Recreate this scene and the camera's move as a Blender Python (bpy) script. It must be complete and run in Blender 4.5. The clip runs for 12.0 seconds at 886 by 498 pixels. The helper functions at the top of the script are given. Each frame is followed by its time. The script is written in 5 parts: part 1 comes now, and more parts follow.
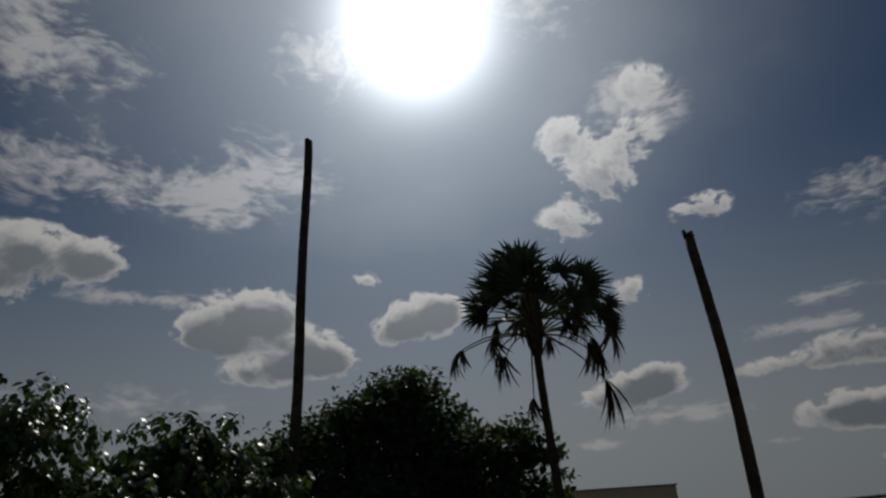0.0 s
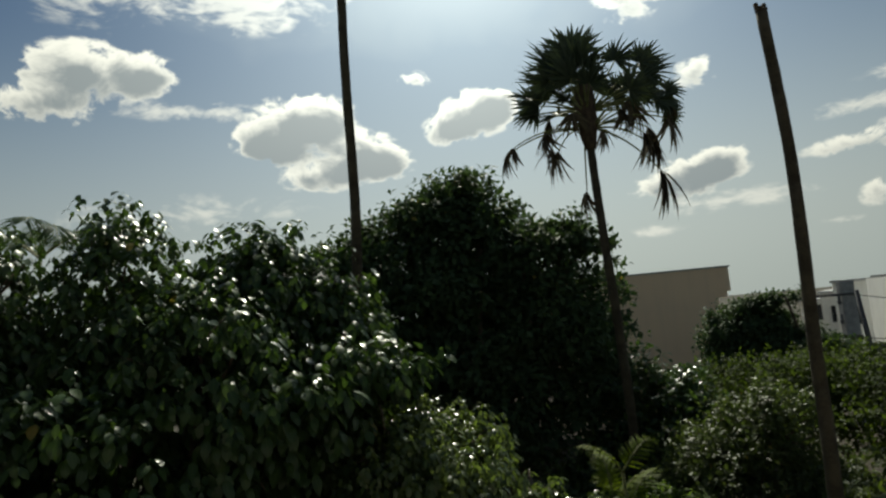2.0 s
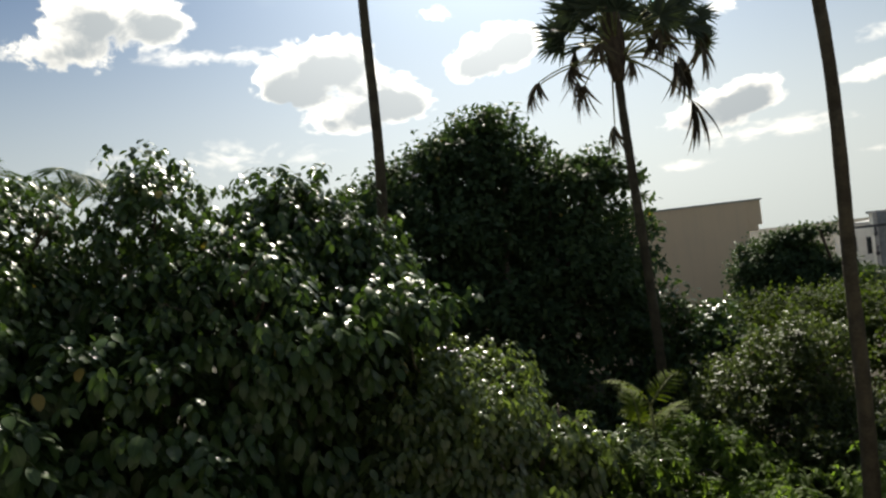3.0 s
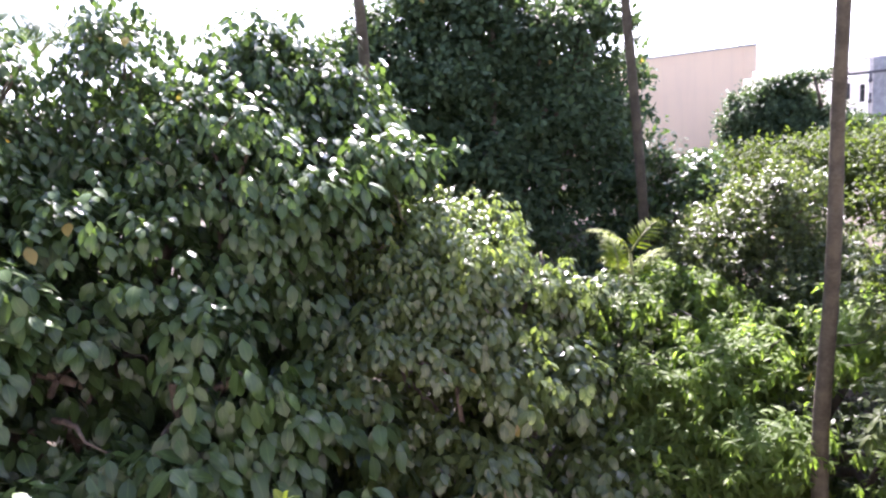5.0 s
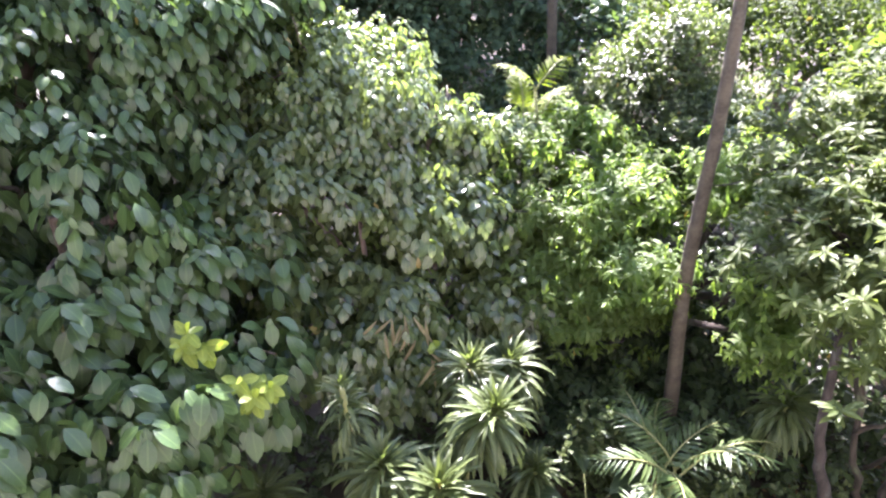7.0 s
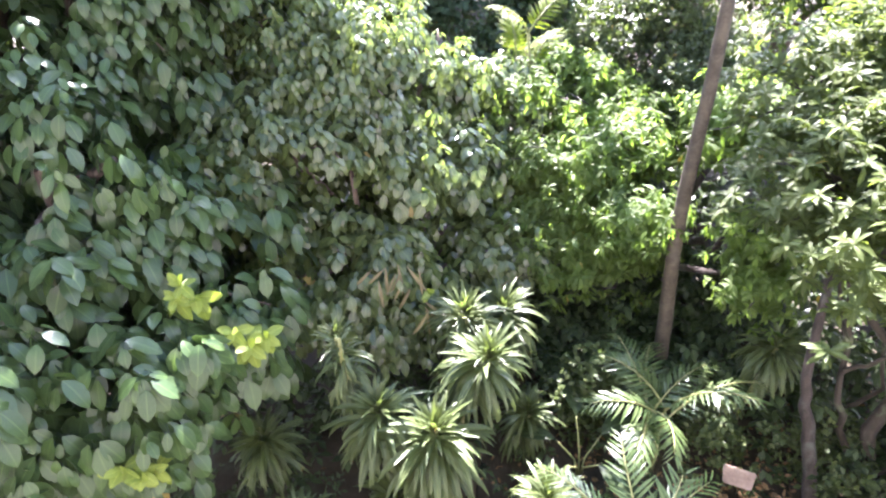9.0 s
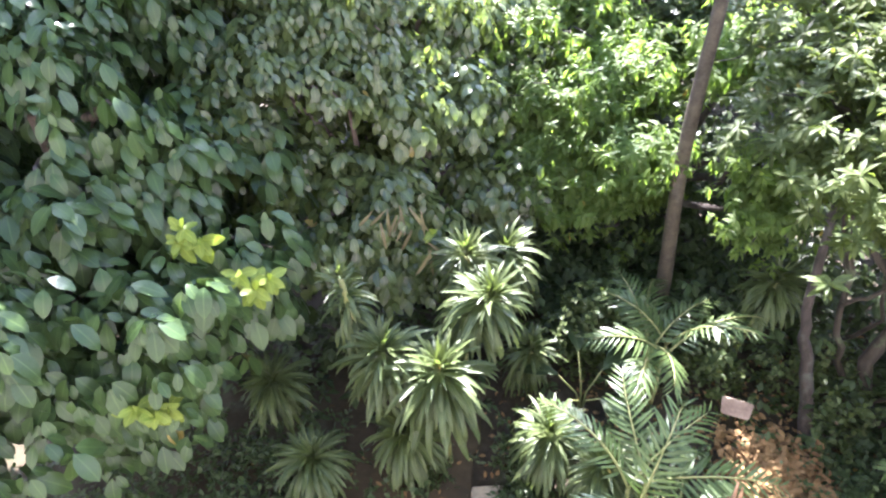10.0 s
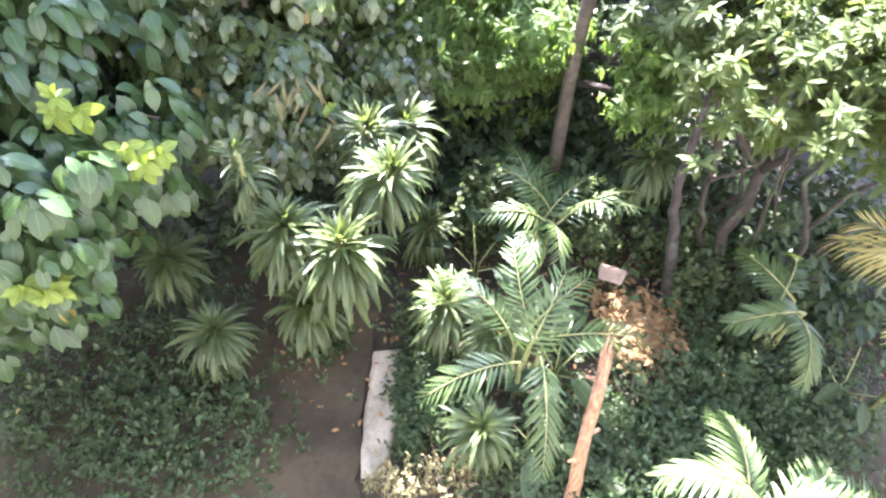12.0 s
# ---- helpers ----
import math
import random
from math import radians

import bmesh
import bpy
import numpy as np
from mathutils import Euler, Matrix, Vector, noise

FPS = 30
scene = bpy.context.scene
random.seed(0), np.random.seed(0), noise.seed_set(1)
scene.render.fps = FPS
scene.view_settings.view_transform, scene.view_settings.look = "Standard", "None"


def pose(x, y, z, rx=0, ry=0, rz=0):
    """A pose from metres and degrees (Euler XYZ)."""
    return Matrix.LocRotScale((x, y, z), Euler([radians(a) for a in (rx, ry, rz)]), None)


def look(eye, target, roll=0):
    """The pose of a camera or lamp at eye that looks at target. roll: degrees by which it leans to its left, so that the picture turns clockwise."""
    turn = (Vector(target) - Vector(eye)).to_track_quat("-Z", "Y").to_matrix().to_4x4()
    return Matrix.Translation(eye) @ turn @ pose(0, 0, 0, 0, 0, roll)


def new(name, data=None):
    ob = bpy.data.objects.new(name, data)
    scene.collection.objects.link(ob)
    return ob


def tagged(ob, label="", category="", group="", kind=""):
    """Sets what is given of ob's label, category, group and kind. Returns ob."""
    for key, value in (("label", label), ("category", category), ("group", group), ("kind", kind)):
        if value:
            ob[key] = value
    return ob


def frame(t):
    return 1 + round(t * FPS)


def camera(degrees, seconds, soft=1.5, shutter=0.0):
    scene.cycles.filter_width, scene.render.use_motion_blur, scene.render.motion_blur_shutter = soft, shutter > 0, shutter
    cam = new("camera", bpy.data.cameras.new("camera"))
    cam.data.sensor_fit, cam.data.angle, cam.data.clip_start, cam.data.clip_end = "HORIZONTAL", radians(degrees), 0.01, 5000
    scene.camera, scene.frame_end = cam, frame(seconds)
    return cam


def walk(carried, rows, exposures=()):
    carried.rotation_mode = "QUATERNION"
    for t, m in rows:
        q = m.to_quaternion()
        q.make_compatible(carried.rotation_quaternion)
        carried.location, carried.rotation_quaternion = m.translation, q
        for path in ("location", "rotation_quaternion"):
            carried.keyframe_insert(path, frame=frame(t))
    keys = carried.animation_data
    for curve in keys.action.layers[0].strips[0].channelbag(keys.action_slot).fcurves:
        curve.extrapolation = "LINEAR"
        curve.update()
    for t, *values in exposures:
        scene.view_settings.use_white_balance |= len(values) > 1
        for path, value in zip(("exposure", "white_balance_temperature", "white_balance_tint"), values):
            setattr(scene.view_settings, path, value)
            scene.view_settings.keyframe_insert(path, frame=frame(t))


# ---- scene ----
cam = camera(71.0, 12.0, soft=2.4)
EYE = 6.0
# seconds, x, y, z above the eye's rest, and the turn about x, y, z
ROWS = [
    (0, -0.000, -0.000, -0.000, 114.03, 3.33, 1.48),
    (0.5, 0.024, -0.032, 0.035, 106.90, 3.69, 1.83),
    (1, 0.028, -0.006, 0.042, 102.12, 3.75, 2.44),
    (1.5, 0.021, 0.018, 0.047, 99.45, 4.21, 4.12),
    (2, 0.048, 0.025, 0.042, 95.99, 5.04, 7.00),
    (2.5, 0.025, 0.045, 0.036, 92.83, 5.83, 8.44),
    (3, 0.033, 0.052, 0.041, 90.75, 6.28, 9.40),
    (3.2, 0.015, 0.064, 0.031, 90.06, 6.55, 9.46),
    (5, 0.049, 0.053, 0.017, 77.18, 6.74, 8.17),
    (5.5, 0.043, 0.081, 0.020, 72.30, 6.03, 5.98),
    (6, 0.043, 0.087, 0.017, 67.53, 4.89, 3.63),
    (6.5, 0.040, 0.091, 0.010, 64.69, 3.45, 1.40),
    (7, 0.055, 0.098, 0.002, 61.43, 2.78, 0.31),
    (7.5, 0.057, 0.105, -0.008, 58.15, 2.13, -0.84),
    (7.7, 0.054, 0.108, -0.009, 56.95, 1.96, -1.07),
    (9.3, 0.070, 0.115, -0.015, 56.71, 4.14, -0.05),
    (9.5, 0.075, 0.107, -0.015, 56.73, 4.96, 1.23),
    (10, 0.073, 0.113, -0.042, 51.37, 4.10, -0.91),
    (10.5, 0.068, 0.111, -0.067, 48.20, 2.27, -3.13),
    (11, 0.043, 0.074, -0.022, 47.39, 0.91, -5.07),
    (11.5, 0.023, 0.038, 0.023, 43.64, -1.55, -7.11),
    (12, 0.023, 0.047, 0.029, 39.83, -2.67, -7.68),
]
EXPOSURES = [
    (0.0, -0.5, 6400, 11), (0.5, -0.2, 6450, 6), (1.0, 0.35, 6600, 0), (1.5, 0.7, 6750, -1), (2.0, 1.1, 6900, 0), (2.5, 1.55, 7000, 4), (3.0, 1.85, 7000, 8), (3.2, 2.0, 6900, 11),
    (5.0, 4.7, 6050, 36), (5.5, 5.05, 6000, 39), (6.0, 5.25, 5950, 39), (7.0, 5.5, 5900, 34), (9.5, 5.85, 5800, 30), (10.0, 5.7, 5750, 27), (10.5, 5.85, 5750, 28), (12.0, 6.25, 5700, 28),
]
walk(cam, [(t, pose(x, y, EYE + z, rx, ry, rz)) for t, x, y, z, rx, ry, rz in ROWS], EXPOSURES)

# ---- daylight ----
SUN_AZ, SUN_EL = radians(-1.6), radians(44.1)


def heading(az, el):
    """Unit vector at az degrees right of straight ahead and el degrees above level."""
    a, e = radians(az), radians(el)
    return Vector((math.sin(a) * math.cos(e), math.cos(a) * math.cos(e), math.sin(e)))


SUN_DIR = heading(-1.6, 44.1)
sun = new("sun", bpy.data.lights.new("sun", "SUN"))
sun.data.energy, sun.data.angle, sun.data.color = 2.15, radians(0.6), (1.0, 0.95, 0.86)
sun.matrix_world = look(SUN_DIR * 60, (0, 0, 0))


class Nodes:
    """Short-hand for building one node tree."""

    def __init__(self, tree):
        self.tree = tree
        tree.nodes.clear()

    def add(self, kind, **inputs):
        node = self.tree.nodes.new(kind)
        for key, value in inputs.items():
            self.feed(node.inputs[key.replace("_", " ")], value)
        return node

    def feed(self, socket, value):
        if isinstance(value, bpy.types.NodeSocket):
            self.tree.links.new(value, socket)
        else:
            socket.default_value = value

    def math(self, op, a, b=0.0, c=0.0):
        node = self.tree.nodes.new("ShaderNodeMath")
        node.operation = op
        for socket, value in zip(node.inputs, (a, b, c)):
            self.feed(socket, value)
        return node.outputs[0]

    def vec(self, op, a, b=(0, 0, 0), out=0):
        node = self.tree.nodes.new("ShaderNodeVectorMath")
        node.operation = op
        self.feed(node.inputs[0], a)
        self.feed(node.inputs[1], b)
        return node.outputs[out]

    def mix(self, fac, a, b, blend="MIX"):
        node = self.tree.nodes.new("ShaderNodeMix")
        node.data_type, node.blend_type = "RGBA", blend
        for socket, value in zip((node.inputs[0], node.inputs[6], node.inputs[7]), (fac, a, b)):
            self.feed(socket, value)
        return node.outputs[2]

    def span(self, value, a, b, lo=0.0, hi=1.0):
        node = self.tree.nodes.new("ShaderNodeMapRange")
        node.interpolation_type = "SMOOTHSTEP"
        for socket, v in zip(node.inputs, (value, a, b, lo, hi)):
            self.feed(socket, v)
        return node.outputs[0]

    def noise(self, vector, scale, detail=4.0, rough=0.55):
        node = self.tree.nodes.new("ShaderNodeTexNoise")
        self.feed(node.inputs["Vector"], vector)
        for key, v in (("Scale", scale), ("Detail", detail), ("Roughness", rough)):
            node.inputs[key].default_value = v
        return node.outputs[0]


def rgb(r, g, b):
    return (r, g, b, 1.0)


# heaped clouds: azimuth, elevation, half width, half height in degrees, weight
HEAPS = [
    (-19.2, 17.4, 4.4, 3.0, 1.0), (-22.0, 16.2, 3.0, 1.9, 0.9), (-16.8, 18.6, 3.2, 2.0, 0.9), (-13.2, 15.0, 3.6, 2.3, 0.95), (-10.6, 14.2, 2.4, 1.5, 0.8), (-16.8, 13.4, 4.0, 1.5, 0.8),
    (-2.3, 17.9, 3.4, 2.1, 1.0), (-5.0, 16.8, 2.4, 1.5, 0.85), (-0.4, 18.4, 2.0, 1.5, 0.8), (-8.2, 21.3, 2.6, 1.0, 0.6),
    (14.0, 32.6, 3.0, 2.2, 0.55), (16.4, 29.0, 4.4, 3.0, 0.7), (12.6, 25.2, 3.0, 2.0, 0.65), (20.5, 31.6, 3.0, 2.2, 0.5), (22.6, 35.6, 2.6, 2.2, 0.45), (25.0, 24.2, 2.8, 1.4, 0.6),
    (-36.2, 21.4, 4.6, 2.5, 0.95), (-31.6, 21.8, 2.4, 1.9, 0.8), (-39.5, 18.8, 4.0, 1.6, 0.7), (16.0, 9.9, 3.2, 1.9, 0.95), (18.6, 10.6, 2.3, 1.7, 0.8), (13.0, 9.0, 2.5, 1.4, 0.7), (17.4, 18.3, 1.8, 1.4, 0.6),
    (34.5, 10.8, 5.0, 1.5, 0.75), (28.4, 10.2, 4.0, 0.9, 0.6), (31.4, 6.3, 3.6, 1.5, 0.95), (36.5, 6.0, 4.0, 1.7, 1.0), (35.0, 2.6, 2.4, 0.9, 0.8),
    (-62.0, 18.0, 12.0, 6.0, 0.9), (62.0, 18.0, 11.0, 6.0, 0.9), (95.0, 25.0, 14.0, 7.0, 0.9), (-100.0, 26.0, 16.0, 7.0, 0.9), (165.0, 30.0, 18.0, 8.0, 0.9),
]
# thin mottled or streaked clouds
WISPS = [
    (21.0, 34.0, 5.0, 4.5, 0.75), (-19.5, 30.2, 8.0, 4.6, 0.9), (-24.6, 27.6, 5.0, 2.6, 0.7), (-39.0, 37.0, 9.0, 4.5, 0.75), (-35.5, 28.5, 7.0, 4.0, 0.75), (37.5, 22.6, 6.0, 3.6, 0.6),
    (-28.5, 19.0, 8.0, 1.0, 0.85), (-12.0, 40.5, 6.0, 4.6, 0.75), (31.0, 13.0, 7.0, 0.8, 0.8), (33.5, 15.0, 5.0, 0.9, 0.7), (-30.0, 10.5, 14.0, 1.8, 0.6), (12.0, 45.0, 9.0, 5.0, 0.6),
    (19.0, 7.4, 7.5, 1.0, 0.85), (13.0, 5.6, 3.0, 0.6, 0.7), (26.0, 4.6, 2.4, 0.4, 0.7), (80.0, 40.0, 25.0, 12.0, 0.7), (-80.0, 45.0, 25.0, 14.0, 0.7),
]


def build_sky():
    world = bpy.data.worlds.new("sky")
    scene.world = world
    world.use_nodes = True
    n = Nodes(world.node_tree)
    way = n.vec("NORMALIZE", n.add("ShaderNodeTexCoord").outputs["Generated"])
    sky = n.tree.nodes.new("ShaderNodeTexSky")
    sky.sky_type, sky.sun_disc = "NISHITA", False
    sky.sun_elevation, sky.sun_rotation = SUN_EL, SUN_AZ
    sky.air_density, sky.dust_density, sky.ozone_density = 1.0, 1.0, 1.5
    # lumps at three sizes, stretched level
    flat = n.vec("MULTIPLY", way, (1.0, 1.0, 1.35))
    bend = n.add("ShaderNodeTexNoise", Vector=flat, Scale=7.0, Detail=3.0).outputs[1]
    flat = n.vec("ADD", flat, n.vec("MULTIPLY", n.vec("SUBTRACT", bend, (0.5, 0.5, 0.5)), (0.1, 0.1, 0.1)))
    big = n.noise(flat, 15.0, 3.0, 0.5)
    fine = n.noise(flat, 36.0, 5.0, 0.6)
    lump = n.math("ADD", n.math("MULTIPLY", n.math("SUBTRACT", big, 0.5), 2.6), n.math("MULTIPLY", n.math("SUBTRACT", fine, 0.5), 2.4))

    def masses(rows):
        """Largest nearness to any row's centre, and the height within that cloud, up or down."""
        total, height = None, None
        for az, el, w, h, weight in rows:
            c = heading(az, el)
            across = Vector((math.cos(radians(az)), -math.sin(radians(az)), 0.0))
            u = n.vec("DOT_PRODUCT", way, across / math.tan(radians(w)), out=1)
            v = n.vec("DOT_PRODUCT", way, across.cross(c) / math.tan(radians(h)), out=1)
            far = n.math("SQRT", n.math("ADD", n.math("MULTIPLY", u, u), n.math("MULTIPLY", v, v)))
            body = n.math("MULTIPLY", n.math("MAXIMUM", n.math("SUBTRACT", 1.25, far), 0.0), weight)
            body = n.math("MULTIPLY", body, n.math("GREATER_THAN", n.vec("DOT_PRODUCT", way, c, out=1), 0.3))
            lift = n.math("MULTIPLY", body, v)
            total = body if total is None else n.math("ADD", total, body)
            height = lift if height is None else n.math("ADD", height, lift)
        return n.math("MINIMUM", total, 1.3), height

    heap, lift = masses(HEAPS)
    wisp, _ = masses(WISPS)
    dens = n.math("ADD", heap, n.math("MULTIPLY", lump, n.math("MINIMUM", n.math("MULTIPLY", heap, 2.2), 0.72)))
    cover = n.span(dens, 0.18, 0.55)
    # the thick middle and foot of a cloud are grey, its rim and top are lit
    shade = n.math("ADD", n.math("ADD", n.math("MULTIPLY", heap, 0.9), n.math("MULTIPLY", lift, -0.75)), n.math("MULTIPLY", lump, 0.4))
    core = n.span(shade, 0.2, 1.0, 0.0, 0.95)
    near_sun = n.math("MAXIMUM", n.vec("DOT_PRODUCT", way, SUN_DIR, out=1), 0.0)
    edge = n.mix(n.math("POWER", near_sun, 5.0), rgb(6.8, 6.6, 6.2), rgb(13.0, 12.8, 12.3))
    lit = n.mix(core, edge, n.mix(n.math("POWER", near_sun, 5.0), rgb(1.75, 2.05, 2.35), rgb(3.0, 3.4, 3.85)))
    ribs = n.noise(n.vec("MULTIPLY", flat, (1.0, 1.0, 1.8)), 42.0, 4.0, 0.55)
    streak = n.math("ADD", wisp, n.math("ADD", n.math("MULTIPLY", n.math("SUBTRACT", ribs, 0.5), 1.6), n.math("MULTIPLY", n.math("SUBTRACT", big, 0.5), 1.6)))
    thin = n.math("MULTIPLY", n.span(streak, 0.3, 1.1), n.span(wisp, 0.05, 0.5, 0.0, 0.75))
    rise = n.add("ShaderNodeSeparateXYZ", Vector=way).outputs[2]
    low = n.span(rise, 0.05, 0.5, 0.95, 0.0)
    veil = n.math("MAXIMUM", n.math("MULTIPLY", n.span(n.noise(flat, 2.4, 4.0), 0.35, 0.7), 0.22), low)
    blue = n.mix(1.0, sky.outputs[0], rgb(0.115, 0.22, 0.335), "MULTIPLY")
    haze = n.mix(n.span(rise, 0.08, 0.4), rgb(2.6, 2.85, 2.9), rgb(1.75, 2.35, 2.8))
    base = n.mix(veil, blue, n.mix(n.math("POWER", near_sun, 3.5), haze, rgb(7.0, 7.5, 7.6)))
    base = n.mix(thin, base, n.mix(0.25, edge, rgb(3.4, 3.6, 4.0)))
    body = n.mix(cover, base, lit)
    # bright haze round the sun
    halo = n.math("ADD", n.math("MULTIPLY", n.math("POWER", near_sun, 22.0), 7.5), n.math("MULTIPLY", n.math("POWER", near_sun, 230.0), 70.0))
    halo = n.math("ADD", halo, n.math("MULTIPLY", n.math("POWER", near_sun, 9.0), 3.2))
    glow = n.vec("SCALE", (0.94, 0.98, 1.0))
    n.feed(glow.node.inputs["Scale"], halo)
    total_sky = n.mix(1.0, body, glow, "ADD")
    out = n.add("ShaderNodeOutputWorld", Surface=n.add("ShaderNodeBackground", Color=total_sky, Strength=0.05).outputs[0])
    return out


build_sky()


# ---- materials ----
def material(name):
    m = bpy.data.materials.new(name)
    m.use_nodes = True
    return m, Nodes(m.node_tree)


def finish(n, shader, bump=None):
    n.add("ShaderNodeOutputMaterial", Surface=shader)


def leaf_material(name, dark, light, rough=0.4, through_light=0.4, back=(1.6, 1.7, 0.85), rib=0.35, spec=0.5):
    """Leaf skin: each leaf has its own tone; light comes through it; a paler midrib."""
    m, n = material(name)
    own = n.math("FRACT", n.math("ADD", n.add("ShaderNodeNewGeometry").outputs["Random Per Island"], n.add("ShaderNodeObjectInfo").outputs["Random"]))
    coord = n.add("ShaderNodeTexCoord")
    patch = n.noise(coord.outputs["Object"], 1.1, 3.0)
    speck = n.noise(coord.outputs["Object"], 60.0, 3.0)
    tone = n.math("ADD", n.math("MULTIPLY", own, 0.65), n.math("MULTIPLY", n.span(patch, 0.35, 0.65), 0.35))
    col = n.mix(tone, rgb(*dark), rgb(*light))
    col = n.mix(n.span(speck, 0.55, 0.8, 0.0, 0.35), col, rgb(light[0] * 1.3, light[1] * 1.1, light[2]))
    # a film of dust
    col = n.mix(n.span(n.noise(coord.outputs["Object"], 7.0, 4.0), 0.3, 0.75, 0.02, 0.14), col, rgb(0.1, 0.11, 0.075))
    # a few leaves have turned
    old = n.math("GREATER_THAN", n.math("FRACT", n.math("MULTIPLY", own, 37.0)), 0.9985)
    col = n.mix(n.math("MULTIPLY", old, 0.75), col, rgb(0.26, 0.19, 0.05))
    sep = n.add("ShaderNodeSeparateXYZ", Vector=coord.outputs["UV"])
    mid = n.span(n.math("ABSOLUTE", n.math("SUBTRACT", sep.outputs[0], 0.5)), 0.0, 0.07, rib, 0.0)
    side = n.math("ABSOLUTE", n.math("SUBTRACT", n.math("FRACT", n.math("ADD", n.math("MULTIPLY", sep.outputs[1], 9.0), n.math("MULTIPLY", n.math("ABSOLUTE", n.math("SUBTRACT", sep.outputs[0], 0.5)), -5.0))), 0.5))
    vein = n.span(side, 0.0, 0.09, rib * 0.45, 0.0)
    col = n.mix(n.math("MAXIMUM", mid, vein), col, rgb(light[0] * 1.9 + 0.03, light[1] * 1.7 + 0.03, light[2] * 1.7 + 0.02))
    bump = n.add("ShaderNodeBump", Strength=0.25, Distance=0.004, Height=n.math("ADD", vein, n.math("MULTIPLY", speck, 0.3)))
    front = n.add("ShaderNodeBsdfPrincipled", Base_Color=col, Roughness=rough, Normal=bump.outputs[0])
    front.inputs["Specular IOR Level"].default_value = spec
    glow = n.add("ShaderNodeBsdfTranslucent", Color=n.mix(1.0, col, rgb(*back), "MULTIPLY"))
    mixed = n.add("ShaderNodeMixShader", Fac=through_light)
    n.feed(mixed.inputs[1], front.outputs[0])
    n.feed(mixed.inputs[2], glow.outputs[0])
    finish(n, mixed.outputs[0])
    return m


def rough_material(name, dark, light, scale, rough=0.85, bump=0.5, grain=(1, 1, 1), spots=None, depth=0.02):
    """Bark, soil, plaster and the like: two colours mixed at two sizes, with relief."""
    m, n = material(name)
    coord = n.add("ShaderNodeTexCoord")
    place = n.vec("MULTIPLY", coord.outputs["Object"], grain)
    a = n.noise(place, scale, 6.0, 0.62)
    b = n.noise(place, scale * 7.0, 4.0, 0.6)
    own = n.add("ShaderNodeObjectInfo").outputs["Random"]
    col = n.mix(n.span(n.math("ADD", n.math("MULTIPLY", a, 0.7), n.math("MULTIPLY", b, 0.3)), 0.34, 0.66), rgb(*dark), rgb(*light))
    col = n.mix(n.math("MULTIPLY", own, 0.25), col, rgb(*dark))
    if spots:
        col = n.mix(n.span(n.noise(coord.outputs["Object"], scale * 0.35, 5.0, 0.65), 0.52, 0.68, 0.0, 0.8), col, rgb(*spots))
    relief = n.add("ShaderNodeBump", Strength=bump, Distance=depth, Height=n.math("ADD", a, n.math("MULTIPLY", b, 0.5)))
    shader = n.add("ShaderNodeBsdfPrincipled", Base_Color=col, Roughness=rough, Normal=relief.outputs[0])
    shader.inputs["Specular IOR Level"].default_value = 0.25
    finish(n, shader.outputs[0])
    return m


def streaked_wall(name, base, dirt, streak=0.5):
    """Painted plaster with rain streaks and patchy fading."""
    m, n = material(name)
    coord = n.add("ShaderNodeTexCoord")
    fade = n.noise(coord.outputs["Object"], 0.5, 5.0, 0.6)
    runs = n.noise(n.vec("MULTIPLY", coord.outputs["Object"], (2.2, 2.2, 0.16)), 1.6, 5.0, 0.65)
    fine = n.noise(coord.outputs["Object"], 14.0, 4.0, 0.6)
    dirty = n.math("ADD", n.math("MULTIPLY", n.span(runs, 0.45, 0.75), streak), n.math("MULTIPLY", n.span(fade, 0.45, 0.8), 0.3))
    col = n.mix(dirty, rgb(*base), rgb(*dirt))
    col = n.mix(n.span(fine, 0.5, 0.75, 0.0, 0.15), col, rgb(*dirt))
    relief = n.add("ShaderNodeBump", Strength=0.3, Distance=0.01, Height=fine)
    shader = n.add("ShaderNodeBsdfPrincipled", Base_Color=col, Roughness=0.85, Normal=relief.outputs[0])
    finish(n, shader.outputs[0])
    return m


LEAF_BROAD = leaf_material("broad_leaf", (0.018, 0.04, 0.011), (0.045, 0.08, 0.02), 0.3, 0.26, spec=0.3)
LEAF_YOUNG = leaf_material("young_leaf", (0.11, 0.16, 0.02), (0.18, 0.23, 0.036), 0.5, 0.4, (1.2, 1.25, 0.5), spec=0.2)
LEAF_SPROUT = leaf_material("young_palm_leaf", (0.08, 0.12, 0.012), (0.13, 0.17, 0.02), 0.55, 0.5, (1.3, 1.35, 0.4), spec=0.1)
LEAF_MOUND = leaf_material("mound_leaf", (0.038, 0.061, 0.019), (0.095, 0.127, 0.038), 0.25, 0.38, spec=0.5)
LEAF_MANGO = leaf_material("dark_leaf", (0.022, 0.044, 0.02), (0.05, 0.084, 0.036), 0.6, 0.25, spec=0.12)
LEAF_LANCE = leaf_material("lance_leaf", (0.048, 0.085, 0.02), (0.1, 0.145, 0.036), 0.5, 0.58, (2.0, 2.2, 0.8), spec=0.12)
LEAF_CANOPY = leaf_material("canopy_leaf", (0.019, 0.034, 0.008), (0.044, 0.065, 0.015), 0.6, 0.5, (1.6, 1.7, 0.6), spec=0.08)
LEAF_SMALL = leaf_material("small_leaf", (0.026, 0.044, 0.012), (0.058, 0.078, 0.022), 0.42, 0.4, spec=0.18)
LEAF_ROSETTE = leaf_material("rosette_leaf", (0.03, 0.047, 0.012), (0.066, 0.09, 0.022), 0.5, 0.48, (1.8, 1.85, 0.7), spec=0.1)
